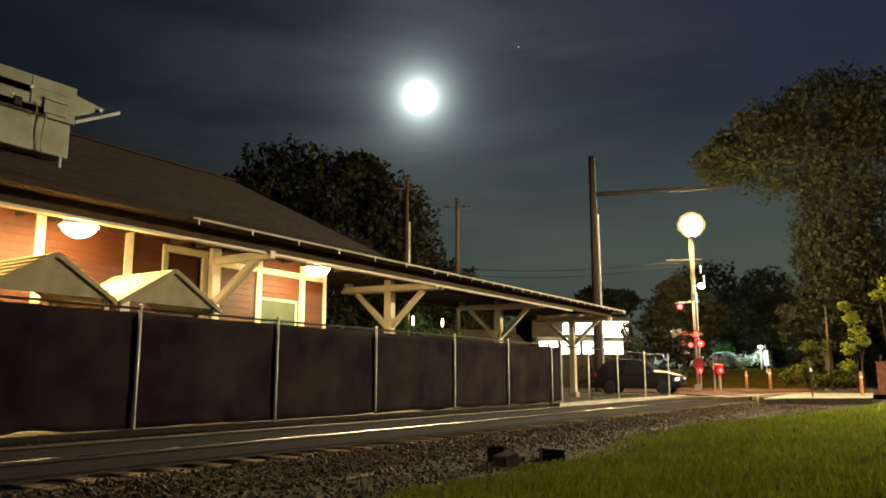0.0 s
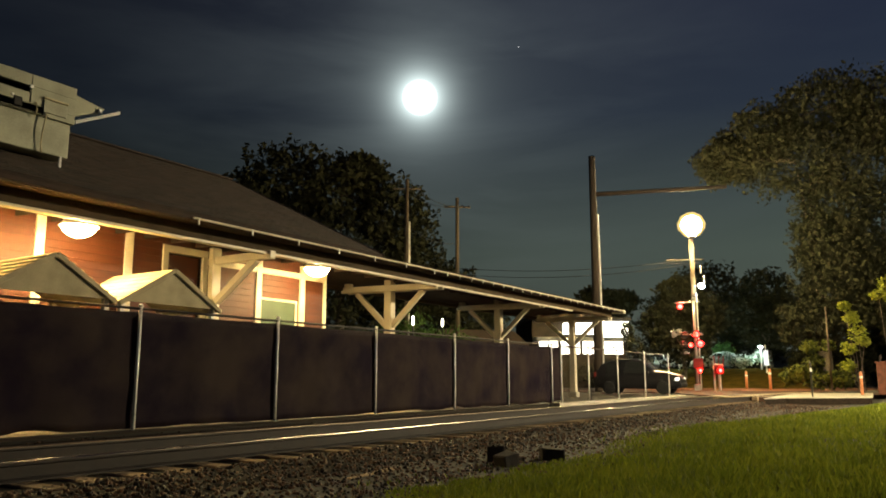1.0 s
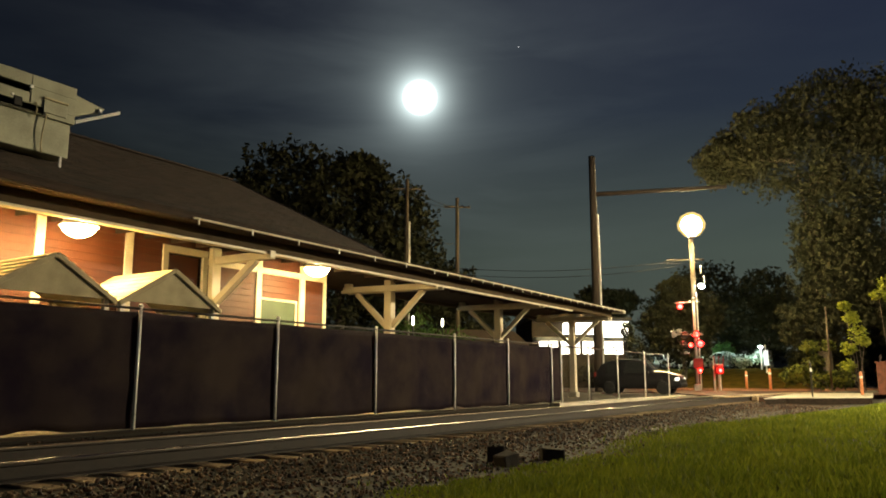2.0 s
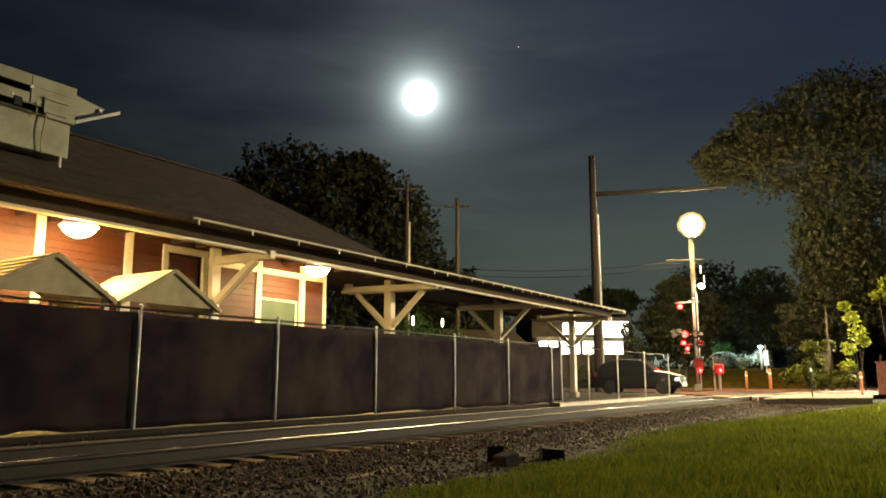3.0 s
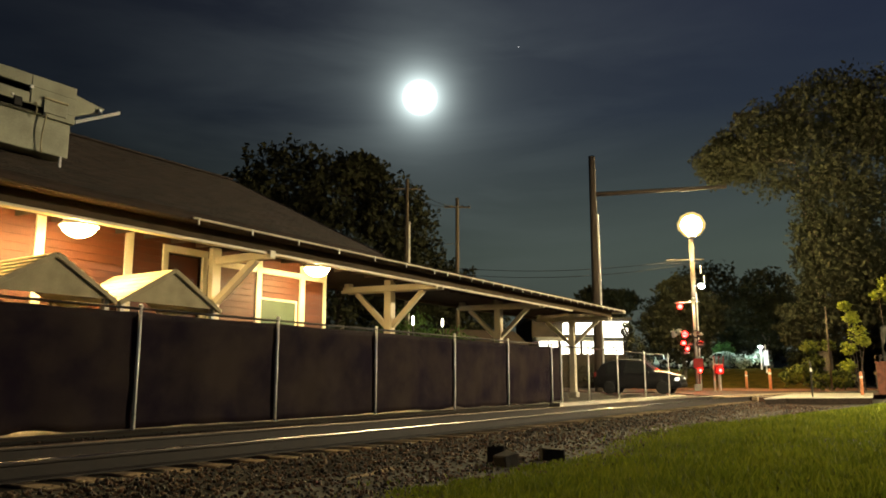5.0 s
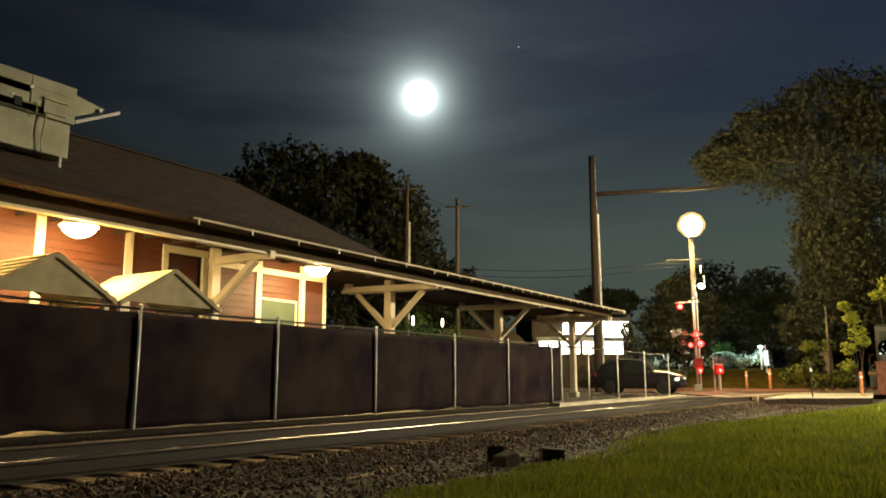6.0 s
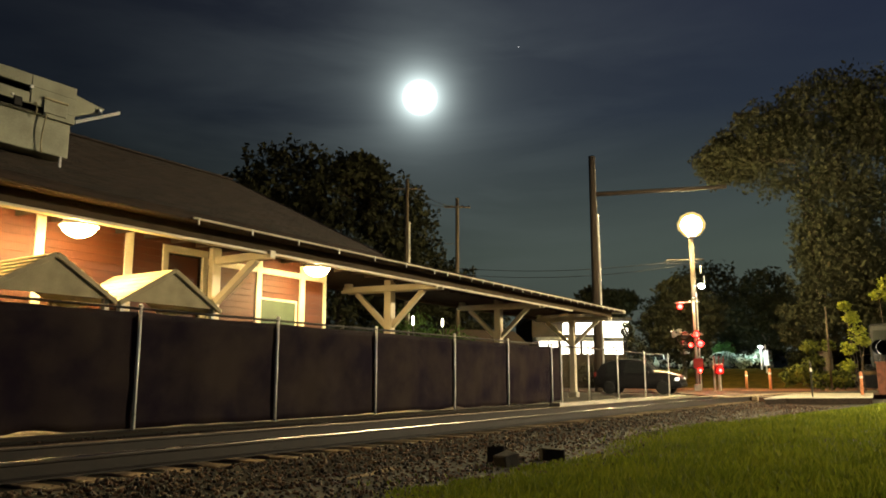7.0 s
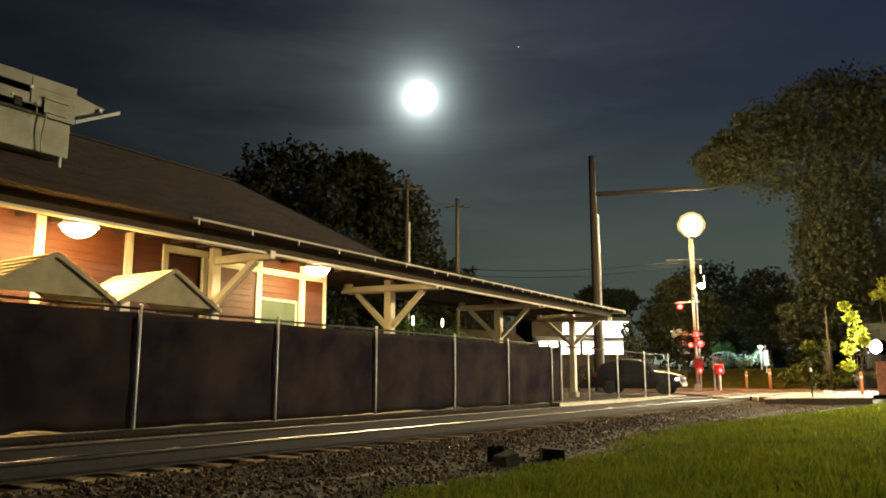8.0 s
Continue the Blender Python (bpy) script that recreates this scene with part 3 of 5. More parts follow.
    # window
    w = part("window", boxed(12.98, 14.28, WALL_Y + 0.07, WALL_Y + 0.085, 1.27, 2.70), M["green_board"], t, "pale green window board")
    for a, b, c, e in ((12.98, 13.04, 1.25, 2.72), (14.22, 14.28, 1.25, 2.72), (13.04, 14.22, 2.66, 2.72), (13.04, 14.22, 1.25, 1.31)):
        part("window_frame", boxed(a, b, WALL_Y + 0.05, WALL_Y + 0.13, c, e, 0.005), M["cream"], w)
    part("window_sill", boxed(12.9, 14.36, WALL_Y - 0.07, WALL_Y + 0.12, 1.19, 1.25, 0.008), M["cream"], w)
    # main roof: two slopes with shingle courses
    ry, rz, ey, ez = 17.5, 6.72, 11.25, 3.80
    slope = math.hypot(ry - ey, rz - ez)
    dirv = Vector((0, ry - ey, rz - ez)).normalized()
    nrm = Vector((0, -dirv.z, dirv.y))
    bm = bmesh.new()
    a = Vector((U0 - 0.5, ey, ez))
    for s in (1, -1):
        p = [Vector((U0 - 0.5, ey, ez)), Vector((14.9, ey, ez)), Vector((15.5, ry, rz)), Vector((U0 - 0.5, ry, rz))]
        if s < 0:
            p = [Vector((q.x, 2 * ry - q.y, q.z)) for q in p]
        lo = [bm.verts.new(q) for q in p]
        hi = [bm.verts.new(q - Vector((0, 0, 0.14))) for q in p]
        bm.faces.new(lo)
        bm.faces.new(hi)
        for i in range(4):
            bm.faces.new((lo[i], lo[(i + 1) % 4], hi[(i + 1) % 4], hi[i]))
    roof = part("roof", bm, M["shingle_stuff"], t, "brown asphalt shingle roof")
    V, F = [], []
    rows = int(slope / 0.145)
    for r in range(rows):
        x = 3.0 - (r % 2) * 0.15 + random.uniform(-0.03, 0.03)
        end = 14.9 + 0.6 * r / rows
        while x < end - 0.05:
            w = min(0.30, end - x)
            p = Vector((x, ey, ez)) + dirv * (r * 0.145) + nrm * (0.004)
            k = len(V)
            lift = 0.010 + random.uniform(0, 0.006)
            for dx, dd, up in ((0.006, 0, lift), (w - 0.006, 0, lift), (w - 0.006, 0.2, 0.002), (0.006, 0.2, 0.002), (0.006, 0, 0), (w - 0.006, 0, 0)):
                V.append(p + Vector((dx, 0, 0)) + dirv * dd + nrm * up)
            F += [(k, k + 1, k + 2, k + 3), (k + 4, k + 5, k + 1, k)]
            x += 0.30
    sh = part("shingles", mesh_of("shingles", V, F, M["shingle_stuff"]), None, roof)
    tagged(sh, kind="stuff")
    part("ridge_cap", beam((U0 - 0.5, ry, rz + 0.02), (15.52, ry, rz + 0.02), 0.22, 0.05), M["shingle_stuff"], roof)
    part("rake_board", beam((14.94, ey, ez - 0.06), (15.54, ry, rz - 0.06), 0.04, 0.18), M["soffit"], roof, "brown rake board")
    # wall bracket that carries the eaves beam
    br = part("wall_bracket", boxed(11.33, 11.57, WALL_Y - 0.18, WALL_Y - 0.03, 0.0, 3.66, 0.012), M["cream"], t, "cream timber bracket post")
    part("bracket_arm", beam((11.45, WALL_Y + 0.0, 3.36), (11.45, 11.52, 3.36), 0.17, 0.17), M["cream"], br)
    part("bracket_brace", beam((11.45, WALL_Y - 0.2, 2.45), (11.45, 12.0, 3.30), 0.14, 0.15), M["cream"], br)
    return t


def make_canopy():
    t = thing("platform_canopy", "long timber platform canopy on cream Y-braced posts", "canopy")
    x0, x1 = -6.0, 32.1
    # deck, eaves beams, gutter
    bm = bmesh.new()
    for p in (((x0, 11.13, 3.65), (x0, 11.45, 3.69), (x0, 13.4, 3.74), (x0, 15.9, 3.60)),):
        lo = [[bm.verts.new((x, q[1], q[2])) for q in p] for x in (x0, x1)]
        hi = [[bm.verts.new((x, q[1], q[2] + 0.07)) for q in p] for x in (x0, x1)]
        for g in (lo, hi):
            for i in range(3):
                bm.faces.new((g[0][i], g[0][i + 1], g[1][i + 1], g[1][i]))
        for k in (0, 3):
            bm.faces.new((lo[0][k], lo[1][k], hi[1][k], hi[0][k]))
        for k in (0, 1):
            for i in range(3):
                bm.faces.new((lo[k][i], lo[k][i + 1], hi[k][i + 1], hi[k][i]))
    part("roof_deck", bm, M["shingle_stuff"], t, "low brown roof deck")
    part("eaves_beam", boxed(x0, 31.9, 11.60, 11.74, 3.415, 3.655, 0.01), M["beam_dim_brown"], t, "brown front eaves beam")
    # added cream strip paints the lamplight along the beam's lower edge
    part("lit_edge_strip", boxed(x0, 27.6, 11.585, 11.75, 3.36, 3.413, 0.008), M["cream"], t, "cream strip standing for the beam's lamp-lit lower edge")
    part("eaves_beam", boxed(15.4, 31.9, 15.02, 15.16, 3.44, 3.56, 0.01), M["beam_dim_brown"], t, "brown rear eaves beam")
    # soffit boards running along the canopy
    shared = finish(boxed(0, x1 - x0, 0, 0.125, -0.02, 0.0), "soffit_board", M["soffit"])
    y = 11.14
    while y < 13.3:
        o = part("soffit_board", shared, None, t)
        z = np.interp(y + 0.06, [11.13, 11.45, 13.4], [3.635, 3.675, 3.72])
        o.matrix_basis = pose(x0, y, z, math.degrees(math.atan2(0.06, 0.35)) if y < 11.4 else 1.4)
        y += 0.13
    shared = finish(beam((0, 11.76, 3.60), (0, 13.35, 3.655), 0.06, 0.11), "rafter", M["soffit"])
    u = 3.1
    while u < 31.9:
        o = part("rafter", shared, None, t)
        o.location = (u, 0, 0)
        u += 0.655
    # gutter with its straps
    g = part("gutter", swept([(9.0, 11.08, 3.66), (32.15, 11.08, 3.66)], 0.022, 8), M["cream"], t, "thin pale gutter edge")
    strap = finish(boxed(-0.018, 0.018, 11.04, 11.06, 3.55, 3.675, 0.003), "strap", M["white"])
    u = 9.1
    while u < 32.05:
        o = part("gutter_strap", strap, None, g)
        o.location = (u, 0, random.uniform(-0.006, 0.006))
        u += 0.655 if u > 16.9 else 1.31
    part("end_fascia", boxed(32.1, 32.2, 11.13, 15.9, 3.58, 3.74, 0.008), M["cream"], t, "cream end fascia")
    # Y-braced posts
    for u in (18.13, 24.89, 31.75):
        y = 13.4
        p = part("post", boxed(u - 0.125, u + 0.125, y - 0.125, y + 0.125, 0.0, 3.72, 0.015), M["cream"], t, "square cream post")
        part("plinth", boxed(u - 0.2, u + 0.2, y - 0.2, y + 0.2, 0.0, 0.22, 0.02), M["concrete"], p, "concrete plinth")
        part("cross_arm", beam((u - 0.16, y - 1.78, 3.38), (u - 0.16, y + 1.70, 3.44), 0.1, 0.18), M["cream"], p)
        part("cross_arm", beam((u + 0.16, y - 1.78, 3.38), (u + 0.16, y + 1.70, 3.44), 0.1, 0.18), M["cream"], p)
        part("arm_block", boxed(u - 0.11, u + 0.11, y + 1.48, y + 1.66, 3.40, 3.66, 0.01), M["cream"], p)
        for s in (-1, 1):
            part("brace", beam((u, y + s * 0.10, 2.30), (u, y + s * 1.22, 3.32), 0.13, 0.15), M["cream"], p, "diagonal brace")


def make_soffit_lamp(u, y, z):
    t = thing("soffit_lamp", "glowing warm dome lamp under the station eaves", "lamp", (u, y, z), group="station eaves lamps")
    part("stem", tube((0, 0, 0.12), (0, 0, 0.36), 0.03), M["white"], t)
    part("shade", lathe([(0.05, 0.14), (0.12, 0.11), (0.24, 0.04), (0.335, -0.085), (0.328, -0.09), (0.22, 0.02), (0.10, 0.09), (0.05, 0.10)], 28, hollow=True), M["white"], t, "white enamel shade", True)
    part("diffuser", lathe([(0.001, -0.275), (0.10, -0.262), (0.20, -0.215), (0.265, -0.15), (0.285, -0.09), (0.25, -0.05), (0.15, -0.03), (0.001, -0.025)], 28), M["lamp_warm"], t, "bright glass dome", True)


make_station()
make_canopy()
make_soffit_lamp(7.60, 12.35, 3.48)
make_soffit_lamp(13.75, 12.35, 3.48)
make_soffit_lamp(4.5, 12.35, 3.48)

# ---------------------------------------------------------------- between fence and station: sheds, roof unit


def make_shed(u, y0, label, lap):
    """A small gabled display shed whose ridge runs away from the track."""
    t = thing("display_shed", label, "shed", (u, y0, 0), group="sheds behind the fence")
    hw, zr, ze, dep = 1.06, 2.70, 2.05, 1.7
    bm = bmesh.new()
    vs = [bm.verts.new(p) for p in ((-hw + 0.08, 0.0, ze + 0.02), (hw - 0.08, 0.0, ze + 0.02), (0, 0.0, zr - 0.05))]
    bk = [bm.verts.new(v.co + Vector((0, 0.03, 0))) for v in vs]
    bm.faces.new(vs)
    bm.faces.new(bk)
    for i in range(3):
        bm.faces.new((vs[i], vs[(i + 1) % 3], bk[(i + 1) % 3], bk[i]))
    part("gable_panel", bm, M["canvas"], t, "pale gable panel")
    for x in (-hw + 0.1, hw - 0.1):
        for y in (0.1, dep - 0.1):
            part("post", boxed(x - 0.045, x + 0.045, y - 0.045, y + 0.045, 0, ze + 0.02, 0.006), M["white"], t, "white corner post")
    part("wall_panel", boxed(-hw + 0.1, hw - 0.1, dep - 0.1, dep - 0.06, 0, ze), M["canvas"], t)
    sl = math.hypot(hw, zr - ze)
    n = 7
    for s in (-1, 1):
        d = Vector((s * hw, 0, ze - zr)).normalized()
        r = part("roof_slope", beam((0, dep / 2, zr - 0.02), (s * hw, dep / 2, ze - 0.02), dep, 0.025, 0.003), M["canvas"], t)
        for i in range(n):
            a = Vector((0, dep / 2, zr + 0.006)) + d * (sl * i / n)
            b = Vector((0, dep / 2, zr + lap)) + d * (sl * (i + 1.12) / n)
            part("roof_board", beam(a, b, dep + 0.06, 0.016, 0.003), M["tan_roof"], r)
        part("barge_board", beam((0, -0.03, zr - 0.015), (s * (hw + 0.02), -0.03, ze - 0.03), 0.03, 0.09), M["canvas"], t)


def make_roof_unit():
    t = thing("rooftop_unit", "grey-green metal equipment housing with open slots on the roof", "roof unit")
    x0, x1, y0, y1 = 3.6, 7.45, 12.5, 13.6
    part("lower_housing", boxed(x0, 7.40, y0 + 0.04, y1, 4.60, 5.215, 0.012), M["box"], t)
    for a, c, z0, z1 in ((x0, x1, 5.69, 5.90), (6.62, x1, 5.38, 5.69), (6.90, x1, 5.225, 5.38), (x0, 6.62, 5.38, 5.57), (x0, 6.90, 5.225, 5.265)):
        part("front_panel", boxed(a, c, y0, y0 + 0.05, z0, z1, 0.006), M["box"], t, "sheet-metal front panel")
    part("inner_back", boxed(x0, x1 - 0.06, y0 + 0.5, y0 + 0.55, 5.225, 5.88), M["dark"], t, "dark interior")
    part("top_panel", boxed(x0, x1, y0 + 0.06, y1, 5.84, 5.88, 0.006), M["box"], t)
    part("side_panel", boxed(x1 - 0.05, x1, y0 + 0.06, y1, 5.225, 5.84, 0.006), M["box"], t)
    part("access_cover", boxed(6.86, 7.28, y0 - 0.03, y0 - 0.004, 5.29, 5.52, 0.006), M["box"], t, "raised access cover")
    part("cover_hood", boxed(6.85, 7.29, y0 - 0.055, y0 - 0.004, 5.525, 5.56, 0.006), M["canvas"], t, "pale rain strip over the cover")
    for z in (0.0, 0.034):
        part("side_rail", beam((7.47, y0 + 0.02, 5.275 + z), (8.30, y0 - 0.02, 5.685 + z), 0.05, 0.026, 0.004), M["white"], t, "white grooved rail sticking out")
    bm = bmesh.new()
    vs = [bm.verts.new(p) for p in ((7.46, y0 + 0.16, 5.40), (7.46, y0 + 0.16, 5.86), (8.10, y0 + 0.14, 5.74), (7.98, y0 + 0.14, 5.62))]
    bk = [bm.verts.new(v.co + Vector((0, 0.02, 0))) for v in vs]
    bm.faces.new(vs), bm.faces.new(bk)
    for i in range(4):
        bm.faces.new((vs[i], vs[(i + 1) % 4], bk[(i + 1) % 4], bk[i]))
    part("flap_web", bm, M["box"], t)
    part("rail_clip", boxed(7.96, 8.02, y0 + 0.09, y0 + 0.135, 5.63, 5.71, 0.006), M["steel"], t, "bright steel clip")
    part("conduit", swept([(6.91, y0 - 0.04, 5.26), (6.885, y0 - 0.05, 5.10), (6.865, y0 - 0.04, 4.90), (6.865, y0 - 0.02, 4.72), (6.90, y0 - 0.01, 4.57)], 0.014), M["canvas"], t, "pale hanging conduit", True)
    part("conduit", swept([(6.73, y0 - 0.02, 5.43), (6.74, y0 - 0.04, 5.28), (6.72, y0 - 0.02, 5.16)], 0.012), M["canvas"], t)
    part("cable", swept(sag((x0, y0 - 0.012, 5.31), (6.95, y0 - 0.012, 5.25), 0.03), 0.010), M["dark"], t, "dark cable along the slot")
    part("junction_box", boxed(6.36, 6.50, y0 - 0.02, y0 + 0.06, 5.28, 5.44, 0.01), M["dark"], t, "small dark box in the slot")
    part("latch", boxed(6.60, 6.66, y0 - 0.03, y0 - 0.005, 5.64, 5.70, 0.005), M["steel"], t, "bright steel latch")
    part("latch", boxed(6.31, 6.35, y0 - 0.03, y0 - 0.005, 5.42, 5.46, 0.005), M["steel"], t, "bright steel latch")
    part("panel_seam", boxed(6.635, 6.645, y0 - 0.006, y0 - 0.002, 5.40, 5.90), M["dark"], t)
    for x in (4.2, 7.275):
        for y in (y0 + 0.06, y1 - 0.1):
            part("leg", boxed(x - 0.018, x + 0.018, y - 0.018, y + 0.018, 4.2, 4.62), M["steel"], t, "steel leg")


make_shed(6.62, 11.3, "small gabled shed with tan board roof beside the fence", 0.055)
make_shed(8.83, 11.3, "small gabled shed with pale roof beside the fence", 0.016)
make_roof_unit()

# ---------------------------------------------------------------- poles, street lamp and crossing signals


def make_pole(u, v, h, r, label, arms=()):
    t = thing("utility_pole", label, "utility pole", (u, v, 0), group="utility poles")
    part("mast", tube((0, 0, -0.3), (0, 0, h), r * 1.15, r * 0.85, 14), M["pole"], t, "", True)
    for (dx, dy, z) in arms:
        part("crossarm", beam((-dx, -dy, z), (dx, dy, z), 0.1, 0.12), M["pole"], t)
        for k in (-0.9, -0.4, 0.4, 0.9):
            part("insulator", lathe([(0.03, 0), (0.05, 0.05), (0.03, 0.1), (0.05, 0.13), (0.001, 0.16)], 8, m=Matrix.Translation((dx * k, dy * k, z + 0.06))), M["black"], t)
    return t


POLE = (44.8, 17.25)
big = make_pole(POLE[0], POLE[1], 14.8, 0.24, "tall thick wooden pole carrying a long mast arm")
part("mast_arm", tube((0, 0, 12.3), (4.3, -7.2, 12.75), 0.15, 0.11, 12), M["pole"], big, "long tapering arm", True)
part("conduit", tube((0.15, -0.28, 0.3), (0.12, -0.22, 11.0), 0.065, n=8), M["white"], big, "pale metal conduit")
p1 = make_pole(49.0, 34.6, 16.7, 0.17, "wooden utility pole with crossarm and pale guard", [(0.6, -0.9, 15.9)])
part("guard", tube((0.1, -0.2, 4.0), (0.1, -0.2, 13.2), 0.07, n=8), M["white"], p1, "pale cable guard")
make_pole(53.8, 32.8, 15.9, 0.17, "wooden utility pole beyond the canopy", [(0.6, -0.9, 15.1)])


def make_cable(a, b, drop, label):
    c = new("overhead_cable", finish(swept(sag(a, b, drop, 24), 0.022, 5), "overhead_cable", M["wire"], True))
    tagged(c, label, "cable", group="overhead cables")


for k, z in ((0.5, 16.0), (-0.5, 16.0), (0.1, 12.8)):
    make_cable((49 + 0.6 * k, 34.6 - 0.9 * k, z), (53.8 + 0.6 * k, 32.8 - 0.9 * k, z - 0.8), 0.5, "thin black cable between wooden poles")
make_cable((53.8, 32.8, 9.9), (52.9, 13.2, 8.9), 0.5, "sagging black cable to the street lamp pole")
make_cable((53.8, 32.8, 9.4), (52.9, 13.2, 8.6), 0.6, "sagging black cable to the street lamp pole")

LAMP = (53.2, 13.45)


def make_street_lamp():
    t = thing("street_lamp", "glaring sodium street lamp on a tall wooden pole", "street lamp", (LAMP[0], LAMP[1], 0))
    part("mast", tube((0, 0, -0.2), (0, 0, 11.2), 0.20, 0.15, 14), M["pole"], t, "", True)
    part("luminaire", lathe([(0.16, -0.98), (0.26, -0.94), (0.26, -0.82), (0.20, -0.74)], 20, m=Matrix.Translation((-0.25, -0.15, 11.35))), M["hood"], t, "metal collar under the globe", True)
    # amber shell and globe are oversized to stand in for the glare
    part("halo_shell", lathe([(0.001, -0.92), (0.52, -0.74), (0.90, -0.26), (0.95, 0.1), (0.68, 0.62), (0.30, 0.84), (0.001, 0.90)], 24, m=Matrix.Translation((-0.25, -0.15, 11.3))), M["amber_halo"], t, "amber shell imitating the halo round the lamp", True)
    part("globe", lathe([(0.001, -0.66), (0.30, -0.59), (0.52, -0.43), (0.68, -0.14), (0.68, 0.12), (0.52, 0.40), (0.30, 0.56), (0.001, 0.62)], 24, m=Matrix.Translation((-0.25, -0.15, 11.3))), M["lamp_sodium"], t, "glaring warm globe", True)
    part("crossarm", beam((-0.9, 1.5, 8.9), (0.3, -0.75, 8.9), 0.06, 0.07), M["pole"], t)
    part("crossarm", beam((-0.9, 1.5, 8.62), (0.2, -0.35, 8.7), 0.03, 0.03), M["pole"], t)
    for z, y in ((8.2, -0.55), (7.5, -0.75)):
        part("insulator", lathe([(0.025, 0), (0.05, 0.1), (0.03, 0.3), (0.045, 0.5), (0.001, 0.55)], 8, m=Matrix.Translation((0, y, z - 0.3))), M["white"], t)
    part("conduit", tube((-0.12, -0.20, 0.2), (-0.10, -0.2, 6.6), 0.04, n=8), M["steel"], t)
    return t


def make_flood_lamp():
    t = thing("flood_lamp", "small cool-white flood lamp on a bracket beside the pole", "lamp", (LAMP[0] - 0.25, LAMP[1] - 0.6, 7.0))
    part("bracket", tube((0.2, 0.55, 0.05), (0, 0.05, 0.1), 0.03, n=8), M["steel"], t)
    part("lens", lathe([(0.001, -0.17), (0.13, -0.14), (0.2, 0.0), (0.14, 0.14), (0.001, 0.18)], 18), M["lamp_cool"], t, "glowing cool lens", True)
    part("cap", lathe([(0.15, 0.15), (0.17, 0.19), (0.001, 0.26)], 14), M["hood"], t)


make_street_lamp()
make_flood_lamp()

TOWARDS = math.degrees(math.atan2(-LAMP[1], -LAMP[0]))  # the way from the crossing back to the station
flashers = []


def make_flasher(parent, y, z, phase, yaw=0.0, r=0.19):
    """A hooded flasher: its lamp carrier turns the lit face to the front or to the back."""
    head = part("flasher", bmesh_disc(r * 1.75), M["signal_black"], parent, "round black signal background")
    head.matrix_basis = pose(-0.12, y, z, 0, 0, yaw)
    part("housing", lathe([(r * 1.06, 0.0), (r * 1.06, 0.42), (0.001, 0.42), (0.001, 0.44), (r * 1.10, 0.44), (r * 1.10, 0.0)], 18, m=Matrix.Rotation(radians(90), 4, "Y"), hollow=True), M["signal_black"], head, "", True)
    bm = bmesh.new()
    n = 12
    for i in range(n):
        a0, a1 = radians(-15 + 210 * i / n), radians(-15 + 210 * (i + 1) / n)
        q = [(-0.0, r * 1.1 * math.cos(a0), r * 1.1 * math.sin(a0)), (-0.0, r * 1.1 * math.cos(a1), r * 1.1 * math.sin(a1)),
             (-0.34, r * 1.05 * math.cos(a1), r * 1.15 * math.sin(a1)), (-0.34, r * 1.05 * math.cos(a0), r * 1.15 * math.sin(a0))]
        bm.faces.new([bm.verts.new(v) for v in q])
    h = part("hood", bm, M["hood"], head, "pale metal hood")
    h.modifiers.new("thick", "SOLIDIFY").thickness = 0.006
    # carrier: lit face on -x, dark back on +x
    bm = bmesh.new()
    lathe([(0.001, -0.015), (r * 0.6, -0.012), (r * 1.02, 0.0), (r * 1.02, 0.004), (0.001, 0.004)], 18, bm, Matrix.Rotation(radians(90), 4, "Y"))
    me = finish(bm, "lamp_carrier", [M["red_lit"], M["signal_black"]])
    for p in me.polygons:
        p.material_index = 0 if p.center.x < -0.001 else 1
    c = part("lamp_carrier", me, None, head, "turning lamp, red on its lit face")
    c.matrix_basis = pose(0.20, 0, 0)
    flashers.append((c, phase))
    return head


def bmesh_disc(r):
    return lathe([(r * 0.62, -0.0), (r, -0.0), (r, 0.02), (r * 0.62, 0.02)], 24, m=Matrix.Rotation(radians(90), 4, "Y"), hollow=True)


